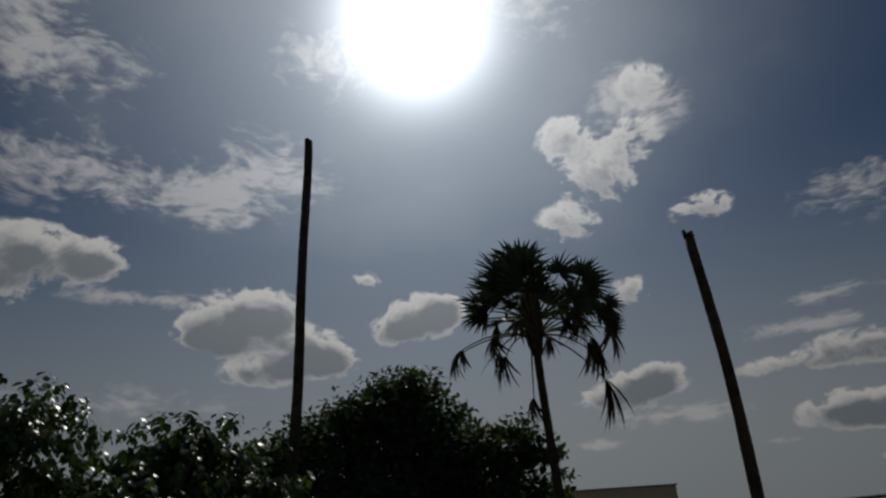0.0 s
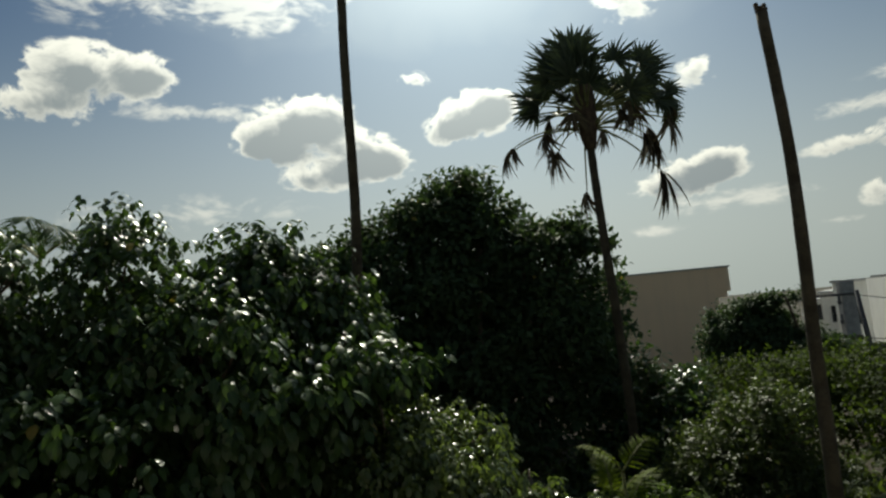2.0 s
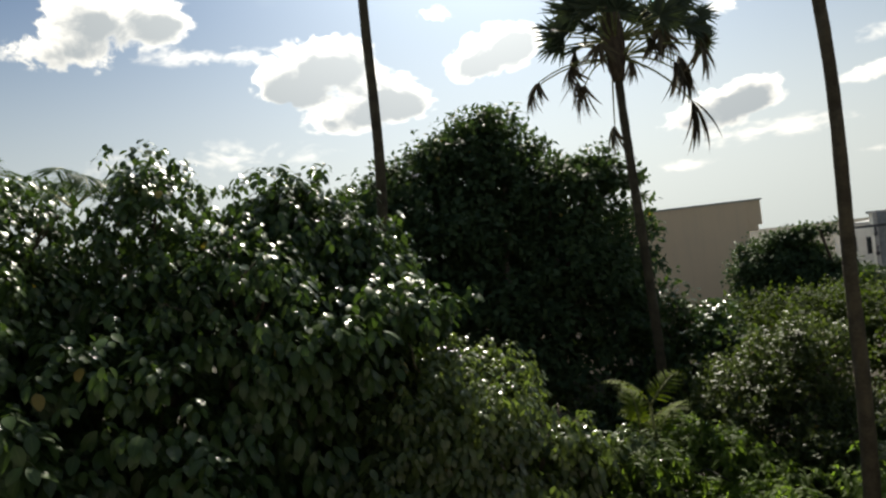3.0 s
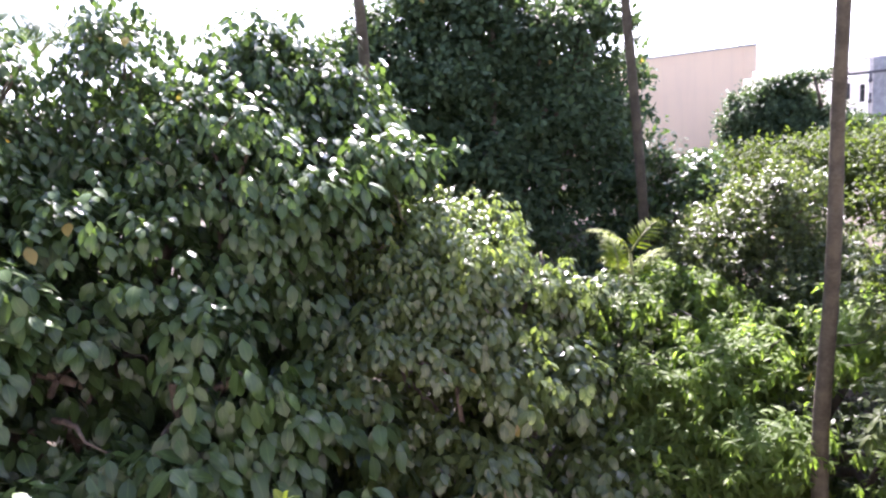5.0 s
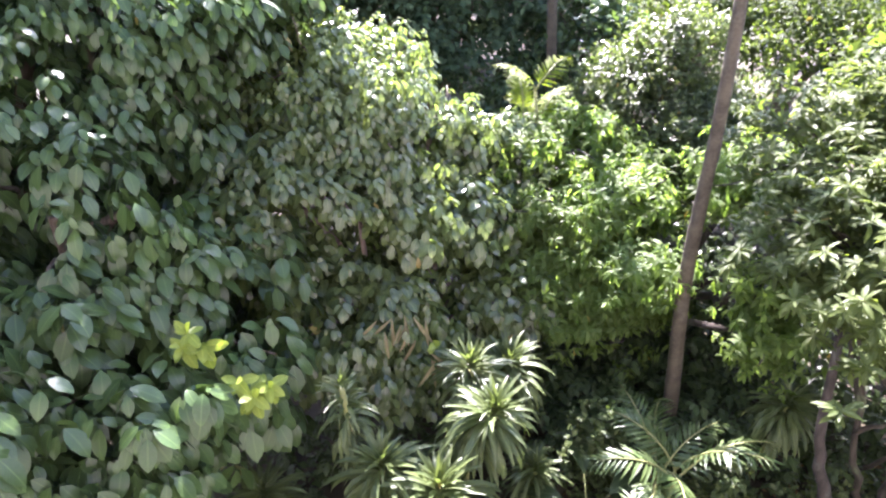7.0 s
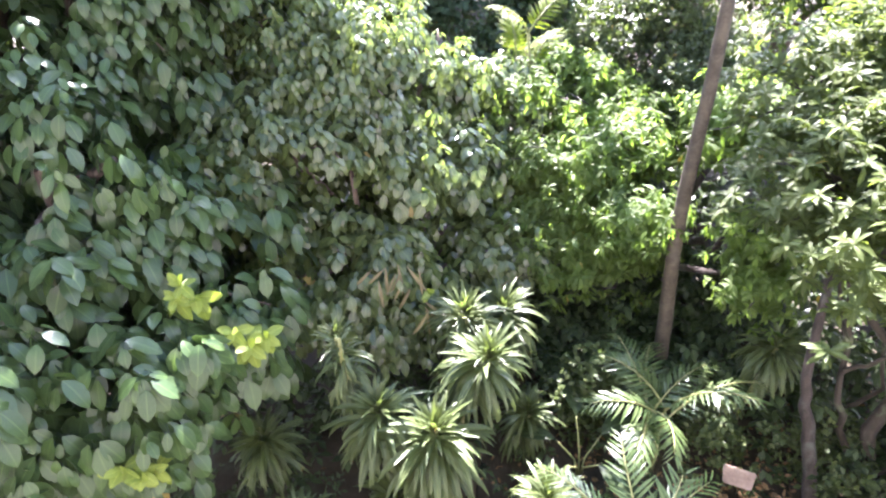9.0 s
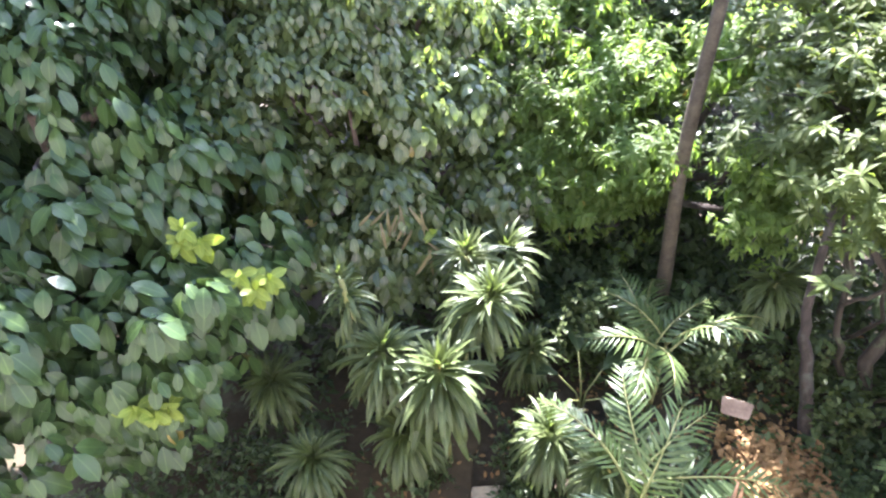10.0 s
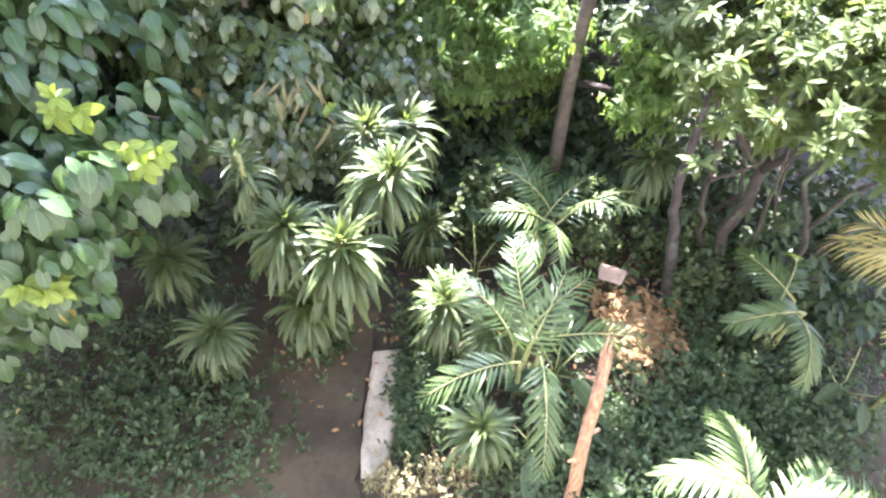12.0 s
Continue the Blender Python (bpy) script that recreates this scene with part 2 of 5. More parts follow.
LEAF_STRAP = leaf_material("strap_leaf", (0.032, 0.05, 0.015), (0.074, 0.098, 0.03), 0.42, 0.34, rib=0.4, spec=0.24)
LEAF_FROND = leaf_material("frond_leaf", (0.028, 0.056, 0.015), (0.066, 0.1, 0.027), 0.38, 0.38, spec=0.3)
LEAF_FAN = leaf_material("fan_leaf", (0.022, 0.036, 0.022), (0.046, 0.062, 0.034), 0.55, 0.08, spec=0.2)
LEAF_DRYFAN = leaf_material("dry_fan_leaf", (0.05, 0.04, 0.028), (0.11, 0.09, 0.055), 0.75, 0.06, (1.2, 1.1, 0.8), spec=0.1)
LEAF_GOLD = leaf_material("golden_frond_leaf", (0.3, 0.25, 0.08), (0.46, 0.4, 0.17), 0.5, 0.35, (1.2, 1.15, 0.7))
LEAF_STRAW = leaf_material("straw_leaf", (0.09, 0.082, 0.035), (0.2, 0.175, 0.08), 0.75, 0.25, (1.2, 1.1, 0.8), spec=0.1)
LEAF_DRY = leaf_material("dry_leaf", (0.07, 0.04, 0.015), (0.18, 0.112, 0.046), 0.8, 0.12, (1.2, 1.0, 0.7), spec=0.1)
LEAF_COVER = leaf_material("cover_leaf", (0.014, 0.028, 0.008), (0.036, 0.058, 0.017), 0.45, 0.32, spec=0.18)
BARK_PALM = rough_material("grey_palm_bark", (0.031, 0.026, 0.017), (0.078, 0.065, 0.042), 5.0, 0.9, 0.6, (1, 1, 1.2), (0.092, 0.082, 0.062))
BARK_TREE = rough_material("brown_bark", (0.05, 0.036, 0.025), (0.15, 0.115, 0.085), 9.0, 0.9, 0.8, (2, 2, 0.5), (0.2, 0.2, 0.17))
# bark copy darkened to carry the shade below the crowns
BARK_SHADED = rough_material("shaded_bark", (0.016, 0.013, 0.01), (0.045, 0.036, 0.028), 8.0, 0.95, 0.8, (2, 2, 0.6), (0.06, 0.065, 0.05))
BARK_PALE = rough_material("pale_bark", (0.017, 0.014, 0.009), (0.044, 0.036, 0.024), 9.0, 0.85, 0.5, (1.5, 1.5, 0.8), (0.08, 0.1, 0.05))
DEADWOOD = rough_material("weathered_red_wood", (0.15, 0.078, 0.036), (0.36, 0.215, 0.115), 8.0, 0.85, 0.9, (5, 5, 0.5), (0.12, 0.07, 0.05))
STALK = rough_material("green_stalk", (0.09, 0.11, 0.03), (0.2, 0.2, 0.08), 12.0, 0.6, 0.3, (1, 1, 0.6))
FIBRE = rough_material("brown_leaf_base_fibre", (0.035, 0.026, 0.018), (0.11, 0.08, 0.055), 14.0, 0.95, 1.0, (1, 1, 0.5))
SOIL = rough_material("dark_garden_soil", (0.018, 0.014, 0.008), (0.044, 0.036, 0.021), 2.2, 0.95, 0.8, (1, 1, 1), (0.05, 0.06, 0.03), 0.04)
# yard concrete with moss spots, its colour darkened for the shade there
MOSSY_SHADED = rough_material("mossy_shaded_concrete", (0.02, 0.015, 0.007), (0.048, 0.037, 0.019), 1.6, 0.95, 0.4, (1, 1, 1), (0.06, 0.07, 0.04))
# path concrete made pale for the sun patch on it
CONCRETE = rough_material("worn_sunlit_concrete", (0.12, 0.105, 0.068), (0.25, 0.215, 0.145), 3.0, 0.9, 0.4, (1, 1, 1), (0.09, 0.095, 0.045))
STONE = rough_material("pale_stone", (0.15, 0.11, 0.08), (0.24, 0.185, 0.14), 7.0, 0.85, 0.5, (1, 1, 1))
PEACH = streaked_wall("peach_plaster", (0.8, 0.6, 0.41), (0.62, 0.48, 0.345), 0.25)
DULL = streaked_wall("dull_plaster", (0.21, 0.2, 0.185), (0.13, 0.125, 0.12), 0.4)
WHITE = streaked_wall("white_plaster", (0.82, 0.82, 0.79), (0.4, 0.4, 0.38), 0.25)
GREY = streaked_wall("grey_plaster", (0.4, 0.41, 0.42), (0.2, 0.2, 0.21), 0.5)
ROOFING = rough_material("dark_roof_sheet", (0.05, 0.055, 0.06), (0.12, 0.125, 0.13), 3.0, 0.6, 0.3, (8, 1, 1))
POLE_MAT = rough_material("grey_pole_concrete", (0.25, 0.25, 0.25), (0.42, 0.42, 0.41), 4.0, 0.9, 0.3)
STEEL = rough_material("dull_dark_steel", (0.05, 0.05, 0.055), (0.14, 0.14, 0.145), 12.0, 0.5, 0.2)


def glass_material():
    m, n = material("dark_window_glass")
    shader = n.add("ShaderNodeBsdfPrincipled", Base_Color=rgb(0.03, 0.035, 0.04), Roughness=0.08)
    finish(n, shader.outputs[0])
    return m


GLASS = glass_material()


# ---- building blocks ----
def at(az, dist, z=0.0):
    """A place by bearing (degrees right of straight ahead) and level distance from the foot of the house."""
    a = radians(az)
    return np.array((dist * math.sin(a), dist * math.cos(a), z))


def thing(name, label, category, place=(0, 0, 0), group="", kind=""):
    root = new(name)
    root.location = place
    return tagged(root, label, category, group, kind)


def mesh_of(name, verts, faces, mat, smooth=True):
    me = bpy.data.meshes.new(name)
    me.from_pydata([tuple(v) for v in verts], [], [tuple(f) for f in faces])
    if smooth:
        me.polygons.foreach_set("use_smooth", [True] * len(me.polygons))
    me.materials.append(mat)
    return me


def part(name, me, parent, label="", matrix=None, kind=""):
    ob = new(name, me)
    ob.parent = parent
    if matrix is not None:
        ob.matrix_basis = matrix
    return tagged(ob, label, kind=kind)


def unit(v):
    v = np.asarray(v, float)
    return v / (np.linalg.norm(v, axis=-1, keepdims=True) + 1e-9)


def tube(points, radii, sides=8, cap=True, ragged=0.0, rng=None):
    """Verts and faces of a tapered, bent pipe."""
    points = np.asarray(points, float)
    n = len(points)
    verts, faces = [], []
    for i in range(n):
        way = unit(points[min(i + 1, n - 1)] - points[max(i - 1, 0)])
        side = unit(np.cross(way, (0.31, 0.95, 0.05) if abs(way[2]) > 0.5 else (0, 0, 1)))
        other = np.cross(side, way)
        for k in range(sides):
            a = 2 * math.pi * k / sides
            r = radii[i] * (1 + (rng.uniform(-ragged, ragged) if rng is not None else 0))
            verts.append(points[i] + r * (math.cos(a) * side + math.sin(a) * other))
    for i in range(n - 1):
        for k in range(sides):
            j = (k + 1) % sides
            faces.append((i * sides + k, i * sides + j, (i + 1) * sides + j, (i + 1) * sides + k))
    if cap:
        faces.append(tuple(range(sides))[::-1])
        faces.append(tuple((n - 1) * sides + k for k in range(sides)))
    return verts, faces


def joined(pieces):
    verts, faces = [], []
    for v, f in pieces:
        o = len(verts)
        verts += list(v)
        faces += [tuple(i + o for i in face) for face in f]
    return verts, faces


def box(lo, hi, bevel=0.0):
    (x0, y0, z0), (x1, y1, z1) = lo, hi
    if bevel <= 0:
        v = [(x, y, z) for z in (z0, z1) for y in (y0, y1) for x in (x0, x1)]
        return v, [(0, 2, 3, 1), (4, 5, 7, 6), (0, 1, 5, 4), (2, 6, 7, 3), (0, 4, 6, 2), (1, 3, 7, 5)]
    bm = bmesh.new()
    bmesh.ops.create_cube(bm, size=1.0)
    for v in bm.verts:
        v.co = Vector(((x0 + x1) / 2 + v.co.x * (x1 - x0), (y0 + y1) / 2 + v.co.y * (y1 - y0), (z0 + z1) / 2 + v.co.z * (z1 - z0)))
    bmesh.ops.bevel(bm, geom=bm.edges[:], offset=bevel, segments=2, affect="EDGES")
    bm.verts.index_update()
    out = [tuple(v.co) for v in bm.verts], [tuple(v.index for v in f.verts) for f in bm.faces]
    bm.free()
    return out


class Leaf:
    """One leaf shape, 1 long, lying along y and facing up z."""

    def __init__(self, segs=3, width=0.22, fold=0.08, curve=0.2, belly=1.0, wave=0.0, full=1.0):
        t = np.linspace(0, 1, segs + 1)
        half = width * np.maximum(np.sin(np.pi * np.clip(t, 0, 1) ** belly), 0.0) ** full
        z = -curve * t ** 2 + wave * np.sin(t * 9)
        y = t - curve * 0.35 * t ** 2
        verts = [(0, y[i], z[i]) for i in range(segs + 1)]
        uvs = [(0.5, t[i]) for i in range(segs + 1)]
        left, right = {}, {}
        for i in range(1, segs):
            for sgn, table in ((-1, left), (1, right)):
                table[i] = len(verts)
                verts.append((sgn * half[i], y[i], z[i] + fold * half[i] / width + wave * 0.6 * sgn * math.cos(i * 2.1)))
                uvs.append((0.5 + 0.5 * sgn, t[i]))
        faces = [(0, right[1], 1), (0, 1, left[1])]
        for i in range(1, segs - 1):
            faces += [(i, right[i], right[i + 1], i + 1), (i, i + 1, left[i + 1], left[i])]
        faces += [(segs - 1, right[segs - 1], segs), (segs - 1, segs, left[segs - 1])]
        self.verts, self.faces, self.uvs = np.array(verts), faces, np.array(uvs)
        self.loops = np.array([i for f in faces for i in f])
        self.totals = np.array([len(f) for f in faces])


def basis(dirs, norms):
    y = unit(dirs)
    x = unit(np.cross(y, norms))
    return np.stack([x, y, np.cross(x, y)], 1)


def leaf_mesh(name, batches, mat):
    """One mesh of many leaves. batches: (leaf, places, directions, facing, lengths)."""
    vs, ls, ts, us, base = [], [], [], [], 0
    for leaf, pos, dirs, norms, size in batches:
        if not len(pos):
            continue
        b = basis(np.asarray(dirs), np.asarray(norms))
        v = np.asarray(pos)[:, None, :] + np.einsum("kj,nji->nki", leaf.verts, b) * np.asarray(size)[:, None, None]
        n, k = len(pos), len(leaf.verts)
        vs.append(v.reshape(-1, 3))
        ls.append((np.arange(n)[:, None] * k + leaf.loops[None] + base).ravel())
        ts.append(np.tile(leaf.totals, n))
        us.append(np.tile(leaf.uvs[leaf.loops], (n, 1)))
        base += n * k
    v, loops, totals, uv = np.concatenate(vs), np.concatenate(ls), np.concatenate(ts), np.concatenate(us)
    me = bpy.data.meshes.new(name)
    me.vertices.add(len(v))
    me.vertices.foreach_set("co", v.astype(np.float32).ravel())
    me.loops.add(len(loops))
    me.loops.foreach_set("vertex_index", loops.astype(np.int32))
    me.polygons.add(len(totals))
    starts = np.concatenate([[0], np.cumsum(totals)[:-1]])
    me.polygons.foreach_set("loop_start", starts.astype(np.int32))
    me.polygons.foreach_set("use_smooth", np.ones(len(totals), bool))
    layer = me.uv_layers.new(name="leaf")
    layer.data.foreach_set("uv", uv.astype(np.float32).ravel())
    me.update(calc_edges=True)
    me.validate()
    me.materials.append(mat)
    return me


def single_leaf(name, leaf, mat):
    return leaf_mesh(name, [(leaf, np.zeros((1, 3)), np.array([[0, 1.0, 0]]), np.array([[0, 0, 1.0]]), np.ones(1))], mat)


def turned(pos, d, nrm, size):
    """Pose of a leaf that starts at pos, points along d and faces nrm."""
    b = basis(np.asarray(d, float)[None], np.asarray(nrm, float)[None])[0] * size
    return Matrix(((b[0][0], b[1][0], b[2][0], pos[0]), (b[0][1], b[1][1], b[2][1], pos[1]), (b[0][2], b[1][2], b[2][2], pos[2]), (0, 0, 0, 1)))


# ---- foliage ----
def tips_on(blobs, clumps, tips, spread, rng, under=-0.45, gaps=0.0):
    """Twig ends in clumps over the skin of a lumpy crown. blobs: rows of centre and radii."""
    blobs = np.asarray(blobs, float)
    weight = (blobs[:, 3] * blobs[:, 4] + blobs[:, 3] * blobs[:, 5] + blobs[:, 4] * blobs[:, 5])
    weight = weight / weight.sum()
    places, outs = [], []
    tries = 0
    while len(places) < clumps and tries < clumps * 30:
        tries += 1
        b = blobs[rng.choice(len(blobs), p=weight)]
        d = unit(rng.normal(size=3))
        if d[2] < under:
            continue
        deep = rng.random() < 0.3
        p = b[:3] + d * b[3:] * (rng.uniform(0.45, 0.75) if deep else rng.uniform(0.78, 1.0))
        inside = (((p - blobs[:, :3]) / blobs[:, 3:]) ** 2).sum(1)
        if inside.min() < (0.15 if deep else 0.45):
            continue
        # hollows in the crown's skin
        if gaps and p[2] < 5.4 and noise.noise(Vector(p * 1.4)) < gaps - (0.6 if deep else 0.45):
            continue
        places.append(p)
        outs.append(unit(d / b[3:]))
    places, outs = np.array(places), np.array(outs)
    k = len(places)
    size = spread * rng.uniform(0.6, 1.35, (k, 1, 1))
    jit = np.clip(rng.normal(size=(k, tips, 3)), -1.5, 1.5) * np.array((1, 1, 0.75)) * size * 0.55
    pts = places[:, None] + jit
    ways = unit(outs[:, None] * 0.9 + unit(jit) * 0.8)
    return pts.reshape(-1, 3), ways.reshape(-1, 3)


def grow(tips, outs, per, style, length, rng):
    """Leaves round the twig ends: places, directions, facing, lengths."""
    n = len(tips)
    up = np.array((0, 0, 1.0))
    k = np.tile(np.arange(per), n)
    p = np.repeat(tips, per, 0)
    o = np.repeat(outs, per, 0)
    ang = k * 2.39996 + np.repeat(rng.uniform(0, 6.28, n), per) + rng.normal(0, 0.25, n * per)
    axis = {"hang": unit(o * 0.12 + up), "rosette": unit(o * 0.35 + up * 0.9), "lance": unit(o * 0.8 + up * 0.15), "spray": o}[style]
    side = unit(np.cross(axis, np.array((0.35, -0.21, 0.13)) + 0 * axis))
    other = np.cross(axis, side)
    radial = side * np.cos(ang)[:, None] + other * np.sin(ang)[:, None]
    rnd = rng.normal(size=(n * per, 3))
    back = (k / max(per - 1, 1))[:, None]
    if style == "hang":
        flat = np.clip(o[:, 2:3], 0, 1)
        sag = rng.uniform(0.5, 1.3, (n * per, 1)) * (1 - 0.55 * flat)
        d = radial * 0.66 + o * 0.24 - up * sag + rnd * 0.1
        nrm = radial * 0.5 + o * 0.65 + up * (0.4 + 0.6 * flat) + rnd * 0.3
        p = p - axis * back * length * 0.45 + radial * length * 0.12 + rnd * length * 0.04
    elif style == "rosette":
        lift = np.radians(rng.uniform(-18, 55, n * per))[:, None]
        d = radial * np.cos(lift) + axis * np.sin(lift) - up * 0.12
        nrm = axis * np.cos(lift) - radial * np.sin(lift) + rnd * 0.15
        p = p - axis * back * length * 0.3
    elif style == "lance":
        d = radial * 0.85 + axis * 0.4 - up * rng.uniform(0.1, 0.75, (n * per, 1)) + rnd * 0.12
        nrm = radial * 0.3 + up * 0.75 + o * 0.35 + rnd * 0.25
        p = p - axis * back * length * 0.6 + rnd * length * 0.06
    else:
        d = radial * 0.8 + axis * 0.55 + rnd * 0.3 - up * 0.15
        nrm = axis * 0.6 + up * 0.7 + rnd * 0.45
        p = p - axis * back * length * 1.3 + rnd * length * 0.25
    return p, d, nrm, length * rng.uniform(0.5, 1.25, n * per)


def branch(a, b, r0, r1, rng, sag=0.0, steps=5, bend=0.12, sides=7):
    a, b = np.asarray(a, float), np.asarray(b, float)
    far = np.linalg.norm(b - a)
    t = np.linspace(0, 1, steps + 1)[:, None]
    wob = rng.normal(size=(steps + 1, 3)) * bend * far * 0.35
    wob[0] = wob[-1] = 0
    pts = a + (b - a) * t + wob + np.array((0, 0, 1.0)) * sag * np.sin(t * math.pi)
    return tube(pts, np.linspace(r0, r1, steps + 1), sides)


def tree(name, label, base, blobs, leaf, mat, length, style, clumps, tips, per, spread, seed, trunk_r=0.12, bark=None, under=-0.45,
         category="tree", twigs=70, loose=0, shrink=0.0, group="", gaps=0.0, fine=None):
    """A trunk, a limb to every lump of the crown, twigs, and leaves."""
    rng = np.random.default_rng(seed)
    bark = bark or BARK_TREE
    base = np.asarray(base, float)
    root = thing(name, label, category, base, group)
    blobs = np.asarray(blobs, float) - np.concatenate([base, (0, 0, 0)])
    mid = blobs[:, :3].mean(0)
    fork = np.array((mid[0] * 0.45, mid[1] * 0.45, max(0.5, blobs[:, 2].min() * 0.55)))
    part("trunk", mesh_of("trunk", *branch((0, 0, -0.1), fork, trunk_r * 1.25, trunk_r * 0.85, rng, 0, 6, 0.06, 10), bark), root)
    for b in blobs:
        end = b[:3] + np.array((0, 0, b[5] * 0.25))
        part("limb", mesh_of("limb", *branch(fork - (0, 0, 0.05), end, trunk_r * 0.7, trunk_r * 0.2, rng, 0.15, 6, 0.14), bark), root)
    pts, outs = tips_on(blobs, clumps, tips, spread, rng, under, gaps)
    sprigs = []
    for i in rng.choice(len(pts), min(twigs, len(pts)), replace=False):
        near = min(blobs, key=lambda b: np.linalg.norm((b[:3] - pts[i]) / b[3:]))
        start = near[:3] + (pts[i] - near[:3]) * 0.25
        sprigs.append(branch(start, pts[i], trunk_r * 0.16, 0.006, rng, 0.04, 4, 0.12, 5))
    part("twig_work", mesh_of("twig_work", *joined(sprigs), bark), root, kind="stuff")
    p, d, nrm, size = grow(pts, outs, per, style, length, rng)
    size = size * (1 - shrink * np.clip((p[:, 2] - 3.0) / 3.5, 0, 1))
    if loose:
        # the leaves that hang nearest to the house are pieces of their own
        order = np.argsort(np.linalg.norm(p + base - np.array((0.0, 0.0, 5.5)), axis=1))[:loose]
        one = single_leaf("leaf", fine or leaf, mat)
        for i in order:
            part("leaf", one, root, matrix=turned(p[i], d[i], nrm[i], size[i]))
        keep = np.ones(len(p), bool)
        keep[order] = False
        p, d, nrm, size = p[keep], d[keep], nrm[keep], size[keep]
    part("crown", leaf_mesh("crown", [(leaf, p, d, nrm, size)], mat), root, kind="stuff")
    return root


def lump(az, dist, z, rx, ry, rz):
    return (*at(az, dist, z), rx, ry, rz)


BIG = Leaf(8, 0.25, 0.035, 0.26, 0.95, 0.006, 0.72)
BIG_CROWN = Leaf(5, 0.255, 0.035, 0.26, 0.95, 0.0, 0.75)
FAR = Leaf(2, 0.27, 0.08, 0.2, 1.0)
LONG_CROWN = Leaf(3, 0.13, 0.05, 0.3, 1.2)
MID = Leaf(3, 0.25, 0.07, 0.2, 0.9)
LANCE = Leaf(3, 0.14, 0.04, 0.3, 0.85)
OVAL = Leaf(2, 0.25, 0.06, 0.12, 1.0)
LONG = Leaf(4, 0.13, 0.05, 0.3, 1.25)
TINY = Leaf(2, 0.3, 0.08, 0.15, 1.0)


# ---- ground ----
def build_ground():
    rng = np.random.default_rng(5)
    verts, faces = [], []
    xs = np.concatenate([[-400, -150, -60, -25], np.linspace(-12, 14, 66), [30, 60, 150, 400]])
    ys = np.concatenate([[-60, -15], np.linspace(-4, 18, 56), [26, 40, 80, 200, 600]])
    for y in ys:
        for x in xs:
            near = max(0.0, 1 - max(abs(x) / 13, abs(y - 7) / 12))
            verts.append((x, y, -0.03 + 0.1 * near * (noise.noise((x * 0.9, y * 0.9, 3.0)) + 0.4 * noise.noise((x * 3.1, y * 3.1, 7.0)))))
    w = len(xs)
    for j in range(len(ys) - 1):
        for i in range(w - 1):
            faces.append((j * w + i, j * w + i + 1, (j + 1) * w + i + 1, (j + 1) * w + i))
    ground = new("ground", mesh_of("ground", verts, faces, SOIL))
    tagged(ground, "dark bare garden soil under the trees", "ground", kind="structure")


build_ground()


def sheet(name, label, category, rows, edge, top, mat, seed):
    """A cast slab with crumbled edges. rows: y, left x, right x."""
    rng = np.random.default_rng(seed)
    across = 9
    ys = np.linspace(rows[0][0], rows[-1][0], 60)
    lo = np.interp(ys, [r[0] for r in rows], [r[1] for r in rows])
    hi = np.interp(ys, [r[0] for r in rows], [r[2] for r in rows])
    verts, faces = [], []
    for k, y in enumerate(ys):
        a = lo[k] + edge * (noise.noise((y * 3.0, seed, 0.0)) + 0.5 * noise.noise((y * 11.0, seed, 2.0)))
        b = hi[k] + edge * (noise.noise((y * 3.0, seed, 9.0)) + 0.5 * noise.noise((y * 11.0, seed, 5.0)))
        xs = [a, *np.linspace(a + 0.008, b - 0.008, across - 2), b]
        for i, x in enumerate(xs):
            verts.append((x, y, -0.06 if i in (0, across - 1) else top + 0.012 * noise.noise((x * 2.5, y * 2.5, seed)) + 0.004 * noise.noise((x * 12, y * 12, seed))))
    for k in range(len(ys) - 1):
        for i in range(across - 1):
            o = k * across + i
            faces.append((o, o + 1, o + across + 1, o + across))
    return tagged(new(name, mesh_of(name, verts, faces, mat)), label, category, kind="structure")


def build_path():
    """Path's sun patch painted as a narrow pale strip, yard floor darkened for shade."""
    sheet("garden_path", "narrow worn concrete path strip painted pale as a sun patch, strewn with leaves", "path", [(2.2, -0.21, -0.12), (2.4, -0.19, 0.1), (2.9, -0.12, 0.24), (3.56, 0.0, 0.32)], 0.035, 0.076, CONCRETE, 12)
    sheet("yard_floor", "mossy concrete yard floor coloured dark for the shade on it", "pavement", [(0.3, -6.5, 0.1), (2.2, -6.5, -0.22), (2.9, -6.5, -0.14), (3.6, -6.5, 0.0), (5.2, -6.5, 0.3)], 0.05, 0.07, MOSSY_SHADED, 13)


build_path()


# ---- buildings ----
def wall_face(name, x0, x1, z0, z1, thick, openings, mat, parent, label=""):
    """A wall in the x-z plane, its outer face at y = 0, with openings cut through it."""
    xs = sorted({x0, x1, *(o[0] for o in openings), *(o[1] for o in openings)})
    zs = sorted({z0, z1, *(o[2] for o in openings), *(o[3] for o in openings)})
    pieces = []
    for xa, xb in zip(xs, xs[1:]):
        for za, zb in zip(zs, zs[1:]):
            hole = any(o[0] <= xa and xb <= o[1] and o[2] <= za and zb <= o[3] for o in openings)
            if hole:
                continue
            pieces.append(box((xa, 0, za), (xb, thick, zb)))
    return part(name, mesh_of(name, *joined(pieces), mat, False), parent, label)


